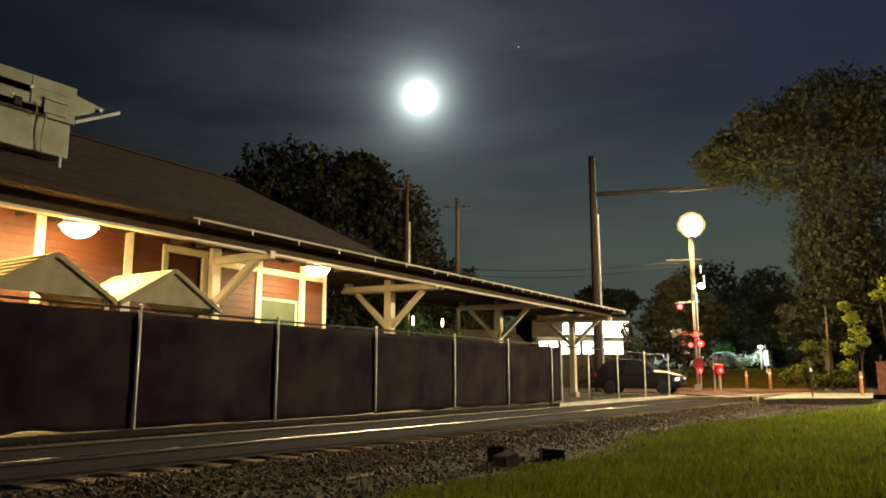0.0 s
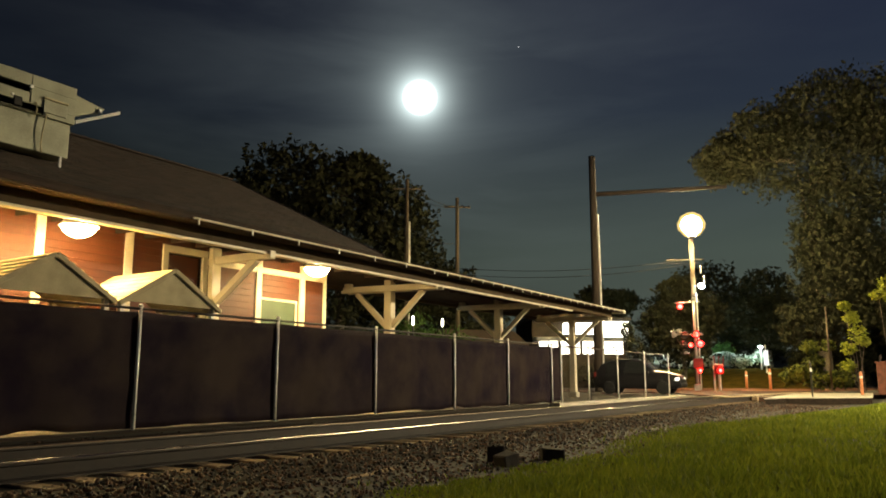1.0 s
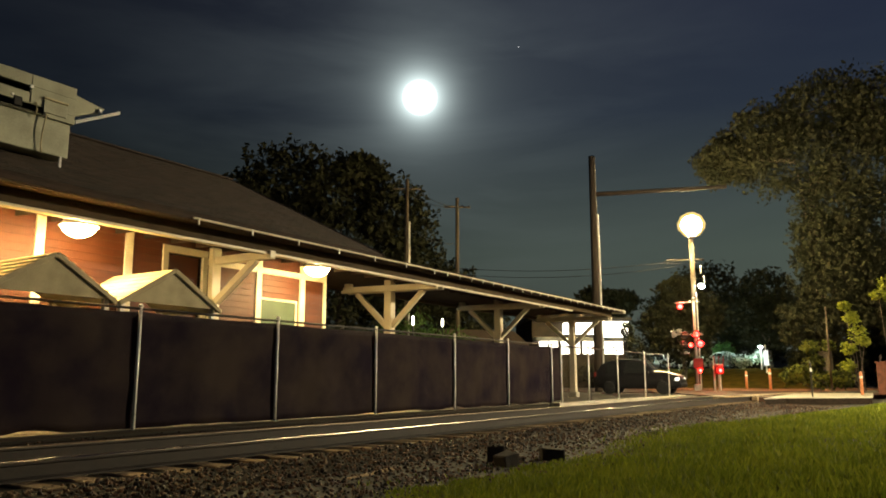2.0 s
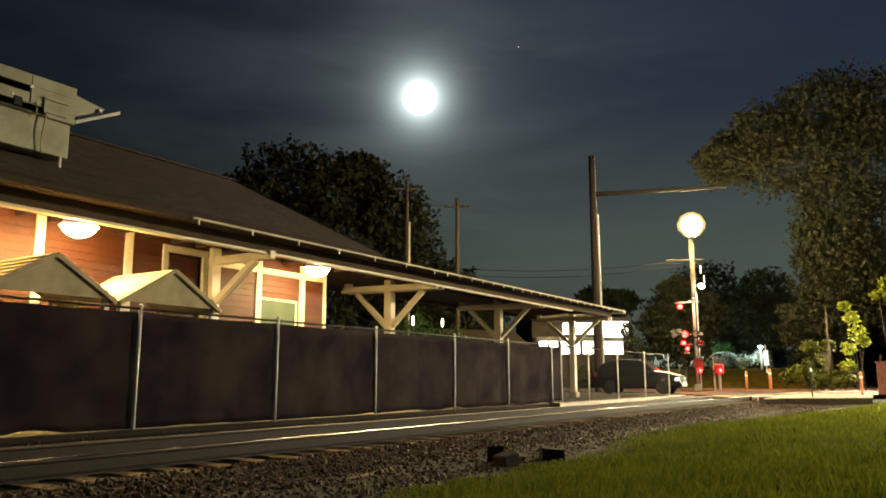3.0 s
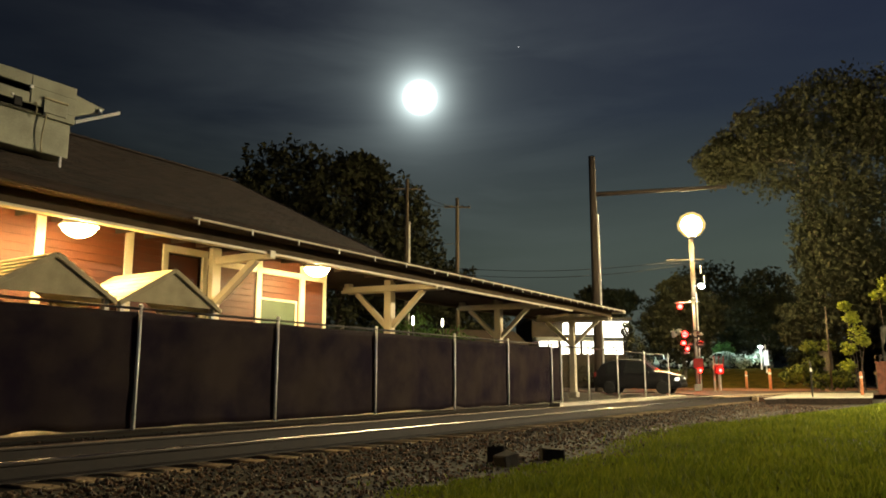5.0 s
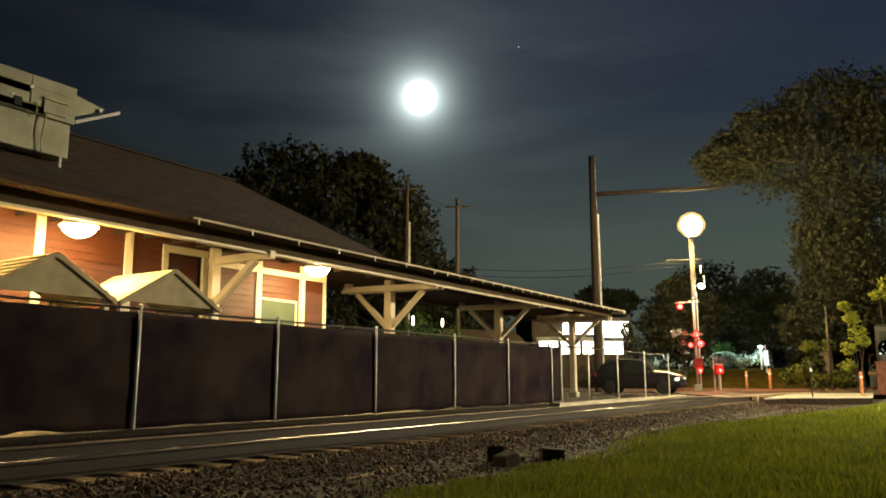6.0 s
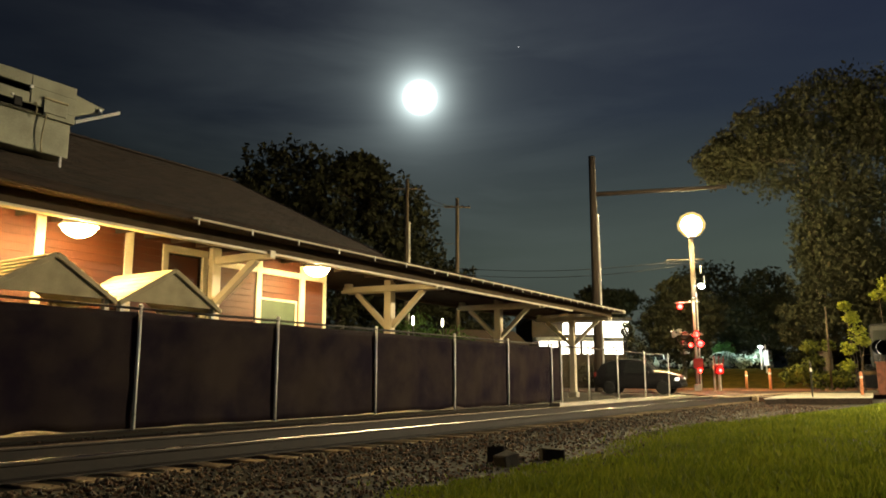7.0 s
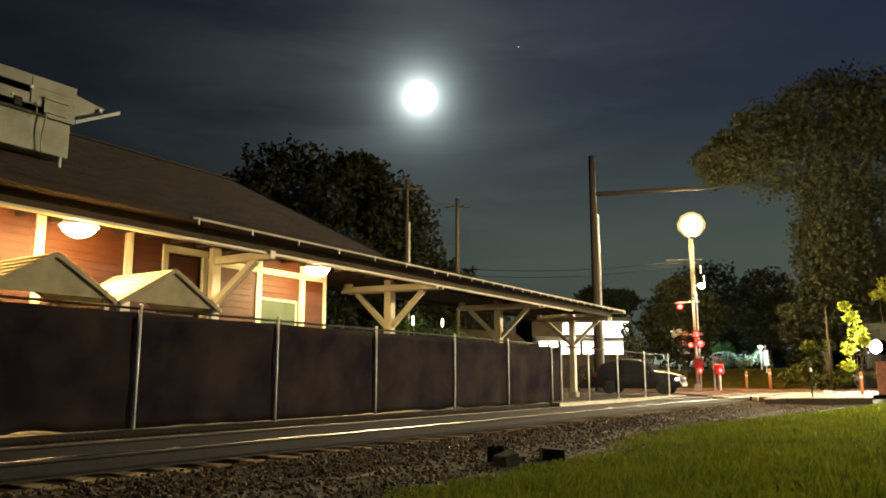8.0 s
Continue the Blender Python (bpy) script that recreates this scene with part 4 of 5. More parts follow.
def make_signal():
    """Crossing signal with its pairs of flashers on one mast."""
    t = thing("crossing_signal", "railway crossing signal mast with red alternating flashers", "crossing signal", (51.4, 13.05, 0), TOWARDS + 180)
    part("mast", tube((0, 0, 0), (0, 0, 5.95), 0.085, n=14), M["signal_pole"], t, "aluminium mast", True)
    part("base", boxed(-0.22, 0.22, -0.22, 0.22, 0, 0.45, 0.03), M["signal_pole"], t, "cast mast base")
    part("junction_box", boxed(-0.16, 0.16, -0.42, 0.20, 1.45, 2.1, 0.03), M["red_lens_and_glow"], t, "signal box with red lamplight in its colour")
    part("box_lens", lathe([(0.001, -0.03), (0.06, -0.02), (0.09, 0.0), (0.001, 0.0)], 14, m=Matrix.Translation((-0.18, -0.22, 1.32)) @ Matrix.Rotation(radians(90), 4, "Y")), M["red_small"], t, "steady red lens under the box", True)
    part("box_bracket", tube((-0.16, -0.22, 1.32), (0.0, -0.02, 1.5), 0.025, n=8), M["signal_pole"], t)
    part("light_arm", tube((0, -0.45, 3.67), (0, 1.45, 3.67), 0.035, n=10), M["signal_pole"], t)
    part("light_arm", tube((0, -0.5, 3.0), (0, 0.9, 3.0), 0.035, n=10), M["signal_pole"], t)
    part("bell", lathe([(0.001, 0), (0.13, 0.02), (0.14, 0.1), (0.05, 0.16), (0.001, 0.17)], 14, m=Matrix.Translation((0, 0, 5.95))), M["signal_pole"], t, "warning bell", True)
    make_flasher(t, -0.05, 3.67, 0, r=0.16)
    make_flasher(t, -0.30, 3.05, 0, r=0.16)
    make_flasher(t, 0.30, 2.97, 0, r=0.11)
    make_flasher(t, 0.64, 3.67, 1, r=0.16)
    make_flasher(t, 0.74, 3.10, 1, r=0.12)
    make_flasher(t, 0.52, 2.74, 1, r=0.10)
    # hoods of the lamps that face other roads
    for y, z, w in ((1.32, 3.86, 0.5), (0.98, 3.98, 0.35), (-0.36, 3.72, 0.16), (0.62, 2.52, 0.16), (-0.12, 2.2, 0.14)):
        part("lamp_cowl", boxed(-0.3, 0.05, y - w / 2, y + w / 2, z, z + 0.045, 0.01), M["hood"], t, "pale cowl")
        part("cowl_lamp", lathe([(0.001, -0.16), (w * 0.34, -0.14), (w * 0.40, 0.0), (w * 0.2, 0.16), (0.001, 0.18)], 14, m=Matrix.Translation((-0.1, y, z - w * 0.40)) @ Matrix.Rotation(radians(90), 4, "X")), M["hood"], t, "side-facing lamp housing", True)
    part("upper_arm", beam((0, -0.40, 5.80), (0, 1.15, 5.80), 0.05, 0.06), M["signal_pole"], t)
    part("upper_cowl", boxed(-0.28, 0.0, 0.55, 1.20, 5.72, 5.765, 0.01), M["hood"], t, "pale cowl")
    up = part("upper_lamp", lathe([(0.001, -0.02), (0.16, 0.0), (0.17, 0.1), (0.1, 0.25), (0.001, 0.26)], 16, m=Matrix.Translation((-0.25, 0.85, 5.50)) @ Matrix.Rotation(radians(90), 4, "Y")), M["signal_black"], t, "lamp housing", True)
    part("lit_lens", lathe([(0.001, -0.03), (0.09, -0.02), (0.14, 0.0), (0.001, 0.0)], 16, m=Matrix.Translation((-0.275, 0.85, 5.50)) @ Matrix.Rotation(radians(90), 4, "Y")), M["red_small"], up, "steady red lens", True)
    part("lamp_hanger", tube((-0.1, 0.85, 5.6), (0, 0.85, 5.80), 0.025, n=8), M["signal_pole"], t)
    return t


def make_gate():
    t = thing("gate_mechanism", "crossing gate mechanism glowing under a red lamp", "gate mechanism", (51.8, 11.75, 0), TOWARDS + 180)
    part("pedestal", tube((0, 0, 0), (0, 0, 1.1), 0.09, n=12), M["signal_pole"], t)
    part("motor_box", boxed(-0.22, 0.22, -0.30, 0.30, 1.08, 1.72, 0.07), M["red_lens_and_glow"], t, "gate motor box with red lamplight in its colour")
    for y in (-0.22, 0.0, 0.22):
        part("counterweight_arm", beam((-0.1, y, 1.6), (-0.1, y * 1.4, 2.25), 0.07, 0.08), M["red_lens_and_glow"], t)
    part("lens", lathe([(0.001, -0.02), (0.1, 0.0), (0.001, 0.03)], 14, m=Matrix.Translation((-0.28, -0.08, 1.32)) @ Matrix.Rotation(radians(90), 4, "Y")), M["red_small"], t, "steady red lens")


def make_marker(u, v, h, r, label, mat):
    t = thing("marker_post", label, "marker post", (u, v, 0), group="marker posts")
    part("stake", lathe([(r, -0.05), (r, h - 0.05), (r * 0.7, h), (0.001, h + 0.01)], 12), mat, t, "", True)
    part("band", tube((0, 0, h * 0.72), (0, 0, h * 0.82), r * 1.08, n=12), M["white"], t, "reflective band")


make_signal()
make_gate()
make_marker(53.0, 12.35, 2.2, 0.06, "pale reflective marker post by the crossing", M["white"])
make_marker(62.5, 12.2, 1.35, 0.09, "orange marker post at the verge", M["bollard"])
make_marker(58.0, 9.75, 1.5, 0.10, "orange marker post at the verge", M["bollard"])
make_marker(41.4, 2.95, 1.12, 0.07, "orange marker post near the lawn", M["bollard"])
make_marker(35.4, 4.35, 1.5, 0.035, "slim dark stake at the lawn's edge", M["black"])


def make_relay_cabinet():
    t = thing("relay_cabinet", "steel relay cabinet beside the crossing, red lamplight in its colour", "relay cabinet", (41.5, 1.75, 0), 160)
    part("body", boxed(-0.45, 0.45, -0.4, 0.4, 0.05, 1.5, 0.03), M["red_glow_steel"], t)
    part("lid", boxed(-0.5, 0.5, -0.45, 0.45, 1.5, 1.58, 0.02), M["red_glow_steel"], t)
    part("door", boxed(-0.48, -0.452, -0.34, 0.34, 0.2, 1.4, 0.01), M["red_glow_steel"], t)
    part("handle", tube((-0.5, 0.26, 0.75), (-0.5, 0.26, 0.95), 0.015, n=8), M["steel"], t)
    part("conduit", tube((-0.3, -0.5, 0), (-0.3, -0.5, 1.9), 0.05, n=8), M["rail"], t)


make_relay_cabinet()


def make_street_pole():
    t = thing("guy_pole", "slim wooden pole among the bushes", "utility pole", (56.0, 5.70, 0))
    part("mast", tube((0, 0, -0.2), (0, 0, 5.5), 0.075, 0.05, 10), M["pole"], t, "", True)


make_street_pole()

# ---------------------------------------------------------------- parked car behind the fence


def make_car(u, v, rz, label, paint, z=0.03):
    """A hatchback built from cross-sections; it points along +x."""
    t = thing("parked_car", label, "car", (u, v, z), rz, group="parked cars")
    prof = [(-2.15, 0.45, 0.78, 0.75), (-2.05, 0.35, 1.05, 0.82), (-1.75, 0.30, 1.52, 0.80), (-1.2, 0.28, 1.72, 0.72), (-0.3, 0.28, 1.76, 0.70), (0.25, 0.28, 1.68, 0.72),
            (0.95, 0.28, 1.16, 0.84), (1.6, 0.28, 1.06, 0.86), (2.0, 0.32, 0.94, 0.82), (2.18, 0.42, 0.70, 0.72)]
    bm = bmesh.new()
    rings = []
    for x, zb, zt, w in prof:
        belt = min(zt, 0.98)
        hw = 0.88 if abs(x) < 1.9 else 0.80
        pts = [(-hw * 0.92, zb), (-hw, zb + 0.15), (-hw, belt - 0.08), (-(hw * 0.96 if zt <= 1.1 else hw * 0.95), belt), (-w * 0.98 * (0.96 if zt > 1.1 else 1), zt - 0.05 if zt > 1.1 else zt - 0.01), (-w * 0.72, zt)]
        pts += [(-y, z) for y, z in reversed(pts)]
        rings.append([bm.verts.new((x, y, z)) for y, z in pts])
    for a, b in zip(rings, rings[1:]):
        for i in range(12):
            bm.faces.new((a[i], a[(i + 1) % 12], b[(i + 1) % 12], b[i]))
    bm.faces.new(rings[0])
    bm.faces.new(rings[-1])
    body = part("body", bm, paint, t, "", True)
    bv = body.modifiers.new("soft", "BEVEL")
    bv.width, bv.segments = 0.03, 2
    for s in (-1, 1):
        for xa, xb in ((-1.6, -0.75), (-0.68, 0.55)):
            bm = bmesh.new()
            top = 1.58
            q = [(xa + 0.05, s * 0.865, 1.02), (xb + (0.25 if xb > 0 else 0), s * 0.865, 1.02), (xb - (0.25 if xb > 0 else 0), s * 0.70, top), (xa + 0.2, s * 0.70, top)]
            vs = [bm.verts.new(p) for p in q]
            bk = [bm.verts.new((p[0], p[1] * 1.012, p[2] + 0.004)) for p in q]
            bm.faces.new(vs), bm.faces.new(bk)
            for i in range(4):
                bm.faces.new((vs[i], vs[(i + 1) % 4], bk[(i + 1) % 4], bk[i]))
            part("side_window", bm, M["glass"], t)
        part("headlight", boxed(1.92, 2.14, s * 0.70 - 0.13, s * 0.70 + 0.13, 0.66, 0.82, 0.03), M["car_lamp"], t, "clear headlight, its reflection put in as glow")
        part("tail_light", boxed(-2.13, -2.02, s * 0.72 - 0.1, s * 0.72 + 0.1, 0.85, 1.1, 0.02), M["red_lens_and_glow"], t)
        part("mirror", boxed(0.55, 0.72, s * 0.98 - 0.08, s * 0.98 + 0.08, 1.0, 1.14, 0.03), paint, t)
        for x in (-1.35, 1.35):
            w = part("wheel", lathe([(0.2, -0.1), (0.30, -0.1), (0.33, -0.07), (0.33, 0.07), (0.30, 0.1), (0.2, 0.1)], 22, m=axis_y(x, s * 0.80, 0.33)), M["tyre"], t, "black tyre", True)
            part("rim", lathe([(0.001, 0.09), (0.05, 0.1), (0.19, 0.085), (0.21, 0.10), (0.21, -0.1), (0.001, -0.1)], 16, m=axis_y(x, s * 0.80, 0.33)), M["rim"], w)
    part("windscreen", beam((0.30, 0, 1.675), (0.93, 0, 1.19), 1.30, 0.012, 0.002), M["glass"], t)
    part("bumper", boxed(2.08, 2.24, -0.72, 0.72, 0.36, 0.56, 0.04), paint, t)
    part("grille", boxed(2.12, 2.21, -0.4, 0.4, 0.60, 0.72, 0.01), M["dark"], t)
    return t


make_car(38.75, 12.75, -86, "dark hatchback parked behind the fence", M["car_paint"])

# ---------------------------------------------------------------- lit shop and car park in the distance


def make_shop():
    t = thing("roadside_shop", "brightly lit white shop front beyond the platform", "shop", (66.5, 24.5, 0), -52)
    # local x runs along the front, -y faces the camera's side
    part("wall", boxed(-7, 1.6, 0.3, 8, 0, 6.0), M["paving"], t)
    part("roof", boxed(-7.4, 2.0, -0.4, 8.4, 6.0, 6.3, 0.03), M["dark"], t)
    part("sign_band", boxed(-4.2, -1.3, -0.35, 0.25, 4.75, 5.75, 0.03), M["shop_glow"], t, "glowing white sign band")
    part("sign_band", boxed(-1.25, 1.7, -0.42, 0.25, 4.5, 5.9, 0.03), M["shop_glow"], t, "glowing white sign band")
    for k in range(5):
        part("fascia_rib", boxed(-1.1 + k * 0.62, -1.05 + k * 0.62, -0.47, -0.425, 4.5, 5.9), M["far_wall"], t)
    for i in range(4):
        x = -6.4 + i * 2.0
        w = part("window", boxed(x, x + 1.7, 0.2, 0.29, 3.0, 4.1, 0.01), M["shop_glow"], t, "brightly lit shop window")
        part("mullion", boxed(x + 0.8, x + 0.9, 0.14, 0.2, 3.0, 4.1), M["dark"], w)
        part("transom", boxed(x, x + 1.7, 0.14, 0.2, 3.5, 3.6), M["dark"], w)
    for i in range(3):
        part("awning_slat", boxed(-7, 1.6, -1.2, 0.2, 4.12 + i * 0.13, 4.17 + i * 0.13, 0.01), M["far_wall"], t)


make_shop()


def make_house(u, v, rz, w, d, h, label):
    t = thing("far_house", label, "house", (u, v, 0), rz, group="far houses")
    part("wall", boxed(-w / 2, w / 2, -d / 2, d / 2, 0, h), M["far_wall"], t)
    bm = bmesh.new()
    for s in (-1, 1):
        beam((0, 0, h + w * 0.28), (s * (w / 2 + 0.4), 0, h - 0.15), d + 0.8, 0.15, 0.01, bm)
    part("roof", bm, M["shingle_stuff"], t, "dark pitched roof")
    for x in (-w * 0.28, w * 0.28):
        win = part("window", boxed(x - 0.5, x + 0.5, -d / 2 - 0.03, -d / 2 - 0.004, h * 0.4, h * 0.75), M["glass"], t)
        part("frame", boxed(x - 0.58, x + 0.58, -d / 2 - 0.06, -d / 2 - 0.032, h * 0.75, h * 0.75 + 0.1), M["white"], win)


make_house(58, 33.5, 60, 5.5, 7, 3.4, "small pale house with a pitched roof")
make_car(85.6, 22.6, 100, "white car in the lit car park", M["white"], 1.86)
make_car(86.4, 19.6, 100, "pale car in the lit car park", M["far_wall"], 1.9)
make_car(84.8, 26.5, 97, "white car in the lit car park", M["white"], 1.8)


def make_car_park_lamp(u, v, h, power):
    t = thing("car_park_lamp", "tall cool-white car park lamp on a steel mast", "street lamp", (u, v, 0), group="car park lamps")
    part("mast", tube((0, 0, 0), (0, 0, h), 0.09, 0.06, 10), M["steel"], t)
    part("head", boxed(-0.35, 0.35, -0.22, 0.22, h, h + 0.14, 0.02), M["hood"], t)
    part("lens", boxed(-0.3, 0.3, -0.18, 0.18, h - 0.05, h - 0.004, 0.01), M["lamp_cool"], t, "cool-white lens")
    lt = bpy.data.lights.new("car_park_light", "POINT")
    lt.energy, lt.color, lt.shadow_soft_size = power, (0.66, 1.0, 0.90), 0.25
    new("car_park_light", lt).location = (u, v, h - 0.3)


make_car_park_lamp(84.0, 23.2, 5.8, 1700)
make_car_park_lamp(83.5, 14.75, 4.0, 420)


def make_sign(u, v, h):
    t = thing("white_banner", "white upright banner on a short post", "sign", (u, v, 0), TOWARDS + 180)
    part("post", tube((0, 0, 0), (0, 0, h), 0.05, n=8), M["steel"], t)
    part("panel", boxed(-0.05, -0.02, -0.2, 0.2, h - 1.9, h - 0.5, 0.01), M["banner_glow"], t, "white panel whose lamplight is put in as glow")


make_sign(76, 13.0, 3.9)


def make_path_light(u, v, h):
    t = thing("path_light", "slim glowing path light behind the platform", "lamp", (u, v, 0), group="path lights")
    part("stem", tube((0, 0, 0), (0, 0, h - 0.28), 0.03, n=10), M["black"], t)
    part("tube", tube((0, 0, h - 0.28), (0, 0, h), 0.032, n=12), M["path_glow"], t, "glowing tube")
    part("cap", lathe([(0.05, h), (0.05, h + 0.02), (0.001, h + 0.05)], 12), M["black"], t)


make_path_light(20.65, 14.3, 2.81)
make_path_light(24.17, 15.4, 3.00)

# ---------------------------------------------------------------- debris beside the track


def make_block(u, v, w, h, rz, ry):
    b = boxed(-w / 2, w / 2, -0.11, 0.11, 0, h, 0.015)
    for vtx in b.verts:
        vtx.co += Vector((random.uniform(-1, 1), random.uniform(-1, 1), random.uniform(-1, 1))) * 0.012
    ob = tagged(new("broken_block", finish(b, "broken_block", M["cinder"])), "dark broken concrete block in the grass", "block", group="blocks by the track")
    ob.matrix_basis = pose(u, v, -0.30, 0, ry, rz)


make_block(9.66, 4.42, 0.30, 0.17, -50, 3)
make_block(8.70, 4.58, 0.24, 0.17, -20, -12)
make_block(8.90, 4.86, 0.14, 0.22, 35, 14)
tagged(new("loose_board", finish(beam((6.4, 5.25, -0.255), (7.35, 5.36, -0.24), 0.09, 0.03), "loose_board", M["tie"])), "weathered loose board lying on the ballast", "board")

# ---------------------------------------------------------------- trees


def leaf_mesh(name, clumps, per, size, mat):
    """Leaves scattered through uneven clumps: (x, y, z, rx, ry, rz) each."""
    V, F = [], []
    tot = 0
    for cx, cy, cz, ax, ay, az in clumps:
        n = int(per)
        d = rng.normal(size=(n, 3))
        d /= np.linalg.norm(d, axis=1)[:, None]
        r = rng.uniform(0.35, 1.08, n) ** 0.6
        lump = np.array([noise.noise(Vector(q) * 2.6 + Vector((cx, cy, cz))) for q in d])
        p = d * (r * (1 + 0.42 * lump))[:, None] * (ax, ay, az) + (cx, cy, cz)
        a = rng.normal(size=(n, 3))
        a /= np.linalg.norm(a, axis=1)[:, None]
        b = np.cross(a, rng.normal(size=(n, 3)))
        b /= np.linalg.norm(b, axis=1)[:, None]
        s = (size * rng.uniform(0.6, 1.4, n))[:, None]
        q = np.stack([p - a * s, p + b * s * 0.5, p + a * s, p - b * s * 0.5], 1)
        V.append(q.reshape(-1, 3))
        F.append(np.arange(n * 4).reshape(n, 4) + tot)
        tot += n * 4
    return mesh_of(name, np.concatenate(V), np.concatenate(F), mat)


def make_tree(u, v, clumps, trunk_h, trunk_r, label, per=900, size=0.3, mat="leaf", z=0.0):
    """clumps lie relative to the trunk's foot."""
    t = thing("tree", label, "tree", (u, v, z), group="trees")
    bm = bmesh.new()
    path = [(0.0, 0.0, -0.3)] + [(math.sin(i * 1.3) * 0.12, math.cos(i * 1.7) * 0.12, trunk_h * i / 5) for i in range(1, 6)]
    for i, (a, b) in enumerate(zip(path, path[1:])):
        tube(a, b, trunk_r * (1 - 0.14 * i), trunk_r * (1 - 0.14 * (i + 1)), 9, bm)
    part("trunk", bm, M["bark"], t, "", True)
    for k, c in enumerate(clumps):
        a = Vector(path[2 + k % 4])
        b = Vector(c[:3])
        if k and (b - a).length > 4.0:
            a = Vector(min(clumps[:k], key=lambda q: (Vector(q[:3]) - b).length)[:3])
        mid = a.lerp(b, 0.5) + Vector((0, 0, 0.25))
        bm = tube(a, mid, trunk_r * 0.42, trunk_r * 0.26, 6)
        tube(mid, b, trunk_r * 0.26, trunk_r * 0.06, 6, bm)
        part("limb", bm, M["bark"], t)
    part("crown", leaf_mesh("crown", clumps, per, size, M[mat]), None, t, "uneven leafy crown")
    return t


def crown_for(h0, h1, w, n, seed, squash=0.8):
    """Clumps filling an uneven crown between two heights."""
    r = random.Random(seed)
    out = []
    for i in range(n):
        f = (i + 0.5) / n
        z = h0 + (h1 - h0) * f
        wid = w * (math.sin(math.pi * min(1, 0.12 + 0.80 * f)) ** 0.6)
        a = r.uniform(0, 6.28)
        k = r.uniform(0.2, 0.85)
        s = w * r.uniform(0.28, 0.46)
        out.append((wid * k * math.cos(a), wid * k * math.sin(a), z, s, s, s * squash))
    return out


# large trees behind the station
make_tree(52, 44.0, [(0, 0, 17.5, 4.8, 4.8, 3.4), (-3.4, 3.6, 18.0, 4.2, 4.2, 3.6), (-5.4, 6.4, 15.6, 3.8, 3.8, 3.4), (2.6, -4.0, 15.2, 3.6, 3.6, 3.4),
                     (0, 0, 12.5, 5.8, 5.8, 4), (-4, 5.0, 11.0, 5, 5, 4), (2.5, -3.5, 9.0, 4.6, 4.6, 4), (-1.8, 1.6, 6.0, 5.8, 5.8, 4), (1.2, -1.0, 19.4, 2.4, 2.4, 1.8)], 12, 0.55,
          "large dark broadleaf tree behind the station", 2300, 0.30)
make_tree(60, 41.5, [(0, 0, 11.5, 3.4, 3.4, 3.2), (1.8, -2.6, 9.0, 3.2, 3.2, 2.8), (3.0, -4.6, 6.0, 3.2, 3.2, 2.6), (-1.5, 2.0, 8.0, 4, 4, 3.4), (0.5, -1.2, 5.0, 4, 4, 3)], 8, 0.4,
          "dark broadleaf tree behind the station", 2000, 0.28)
make_tree(90, 34.5, [(0, 0, 10.6, 2.6, 2.6, 1.5), (2.0, -2.2, 10.2, 2.4, 2.4, 1.5), (1.0, -1.0, 8.0, 2.6, 2.6, 1.8), (1, -1, 5.0, 3, 3, 2.4)], 9, 0.35, "far dark tree above the canopy", 1300, 0.32)
make_tree(72, 19.5, [(0, 0, 8.4, 2.2, 2.2, 2.0), (0.6, -1.6, 6.6, 2.3, 2.3, 2.0), (-0.5, 1.5, 6.0, 2.2, 2.2, 2.0), (0, 0, 4.0, 2.8, 2.8, 2.2)], 5, 0.3, "dark tree beside the shop", 1500, 0.24)
make_tree(93, 15.5, [(0, 0, 10.8, 3.0, 3.0, 2.6), (0.6, -1.8, 8.6, 2.8, 2.8, 2.4), (-0.6, 1.8, 7.6, 2.8, 2.8, 2.4), (0, 0, 5.6, 3.2, 3.2, 2.2)], 6, 0.3, "dark tree behind the crossing", 1500, 0.26)
make_tree(104, 24.5, [(0, 0, 12.5, 4.2, 4.2, 3.4), (0, 4.5, 9.5, 4.0, 4.0, 3.4), (0, -4.5, 9.0, 4.4, 4.4, 3.6), (0, 0, 6.0, 4.6, 4.6, 3.2), (0, -5.0, 4.5, 4.0, 4.0, 3.0), (0, 5.0, 4.6, 4.0, 4.0, 3.0)], 8, 0.4, "broad dark tree behind the car park", 1900, 0.3)
# the big tree beyond the crossing
make_tree(66, 7.0, [(0, 1.0, 18.2, 4.4, 4.4, 3.0), (0.3, 6.3, 19.0, 2.8, 2.8, 2.0), (0.6, 3.4, 21.0, 3.4, 3.4, 2.4), (0.8, -1.2, 22.6, 3.8, 3.8, 2.8), (1.0, -5.4, 21.6, 4.2, 4.2, 3.2), (0, -4.0, 17.2, 4.6, 4.6, 3.4),
                    (0.5, -9.0, 19.0, 4.6, 4.6, 4.2), (0, -2.0, 14.0, 3.6, 3.6, 2.8), (0, -1.2, 11.0, 3.2, 3.2, 2.8), (0, -2.6, 9.6, 3.4, 3.4, 2.6), (0.4, -1.0, 7.6, 3.0, 3.0, 2.4), (0.5, -3.8, 7.0, 3.0, 3.0, 2.2), (0.2, 0.6, 5.0, 2.6, 2.6, 2.0)], 17, 0.55,
          "huge broadleaf tree beyond the level crossing", 4200, 0.19)
make_tree(76, 2.6, [(0, -4.6, 21, 4.4, 4.4, 3.4), (0.5, -0.5, 23, 3.0, 3.0, 2.4), (0, -1.5, 9.0, 3.2, 3.2, 2.6), (0, 0.5, 6.0, 3.0, 3.0, 2.4)], 16, 0.45, "tall dark tree beside the line", 2600, 0.22)
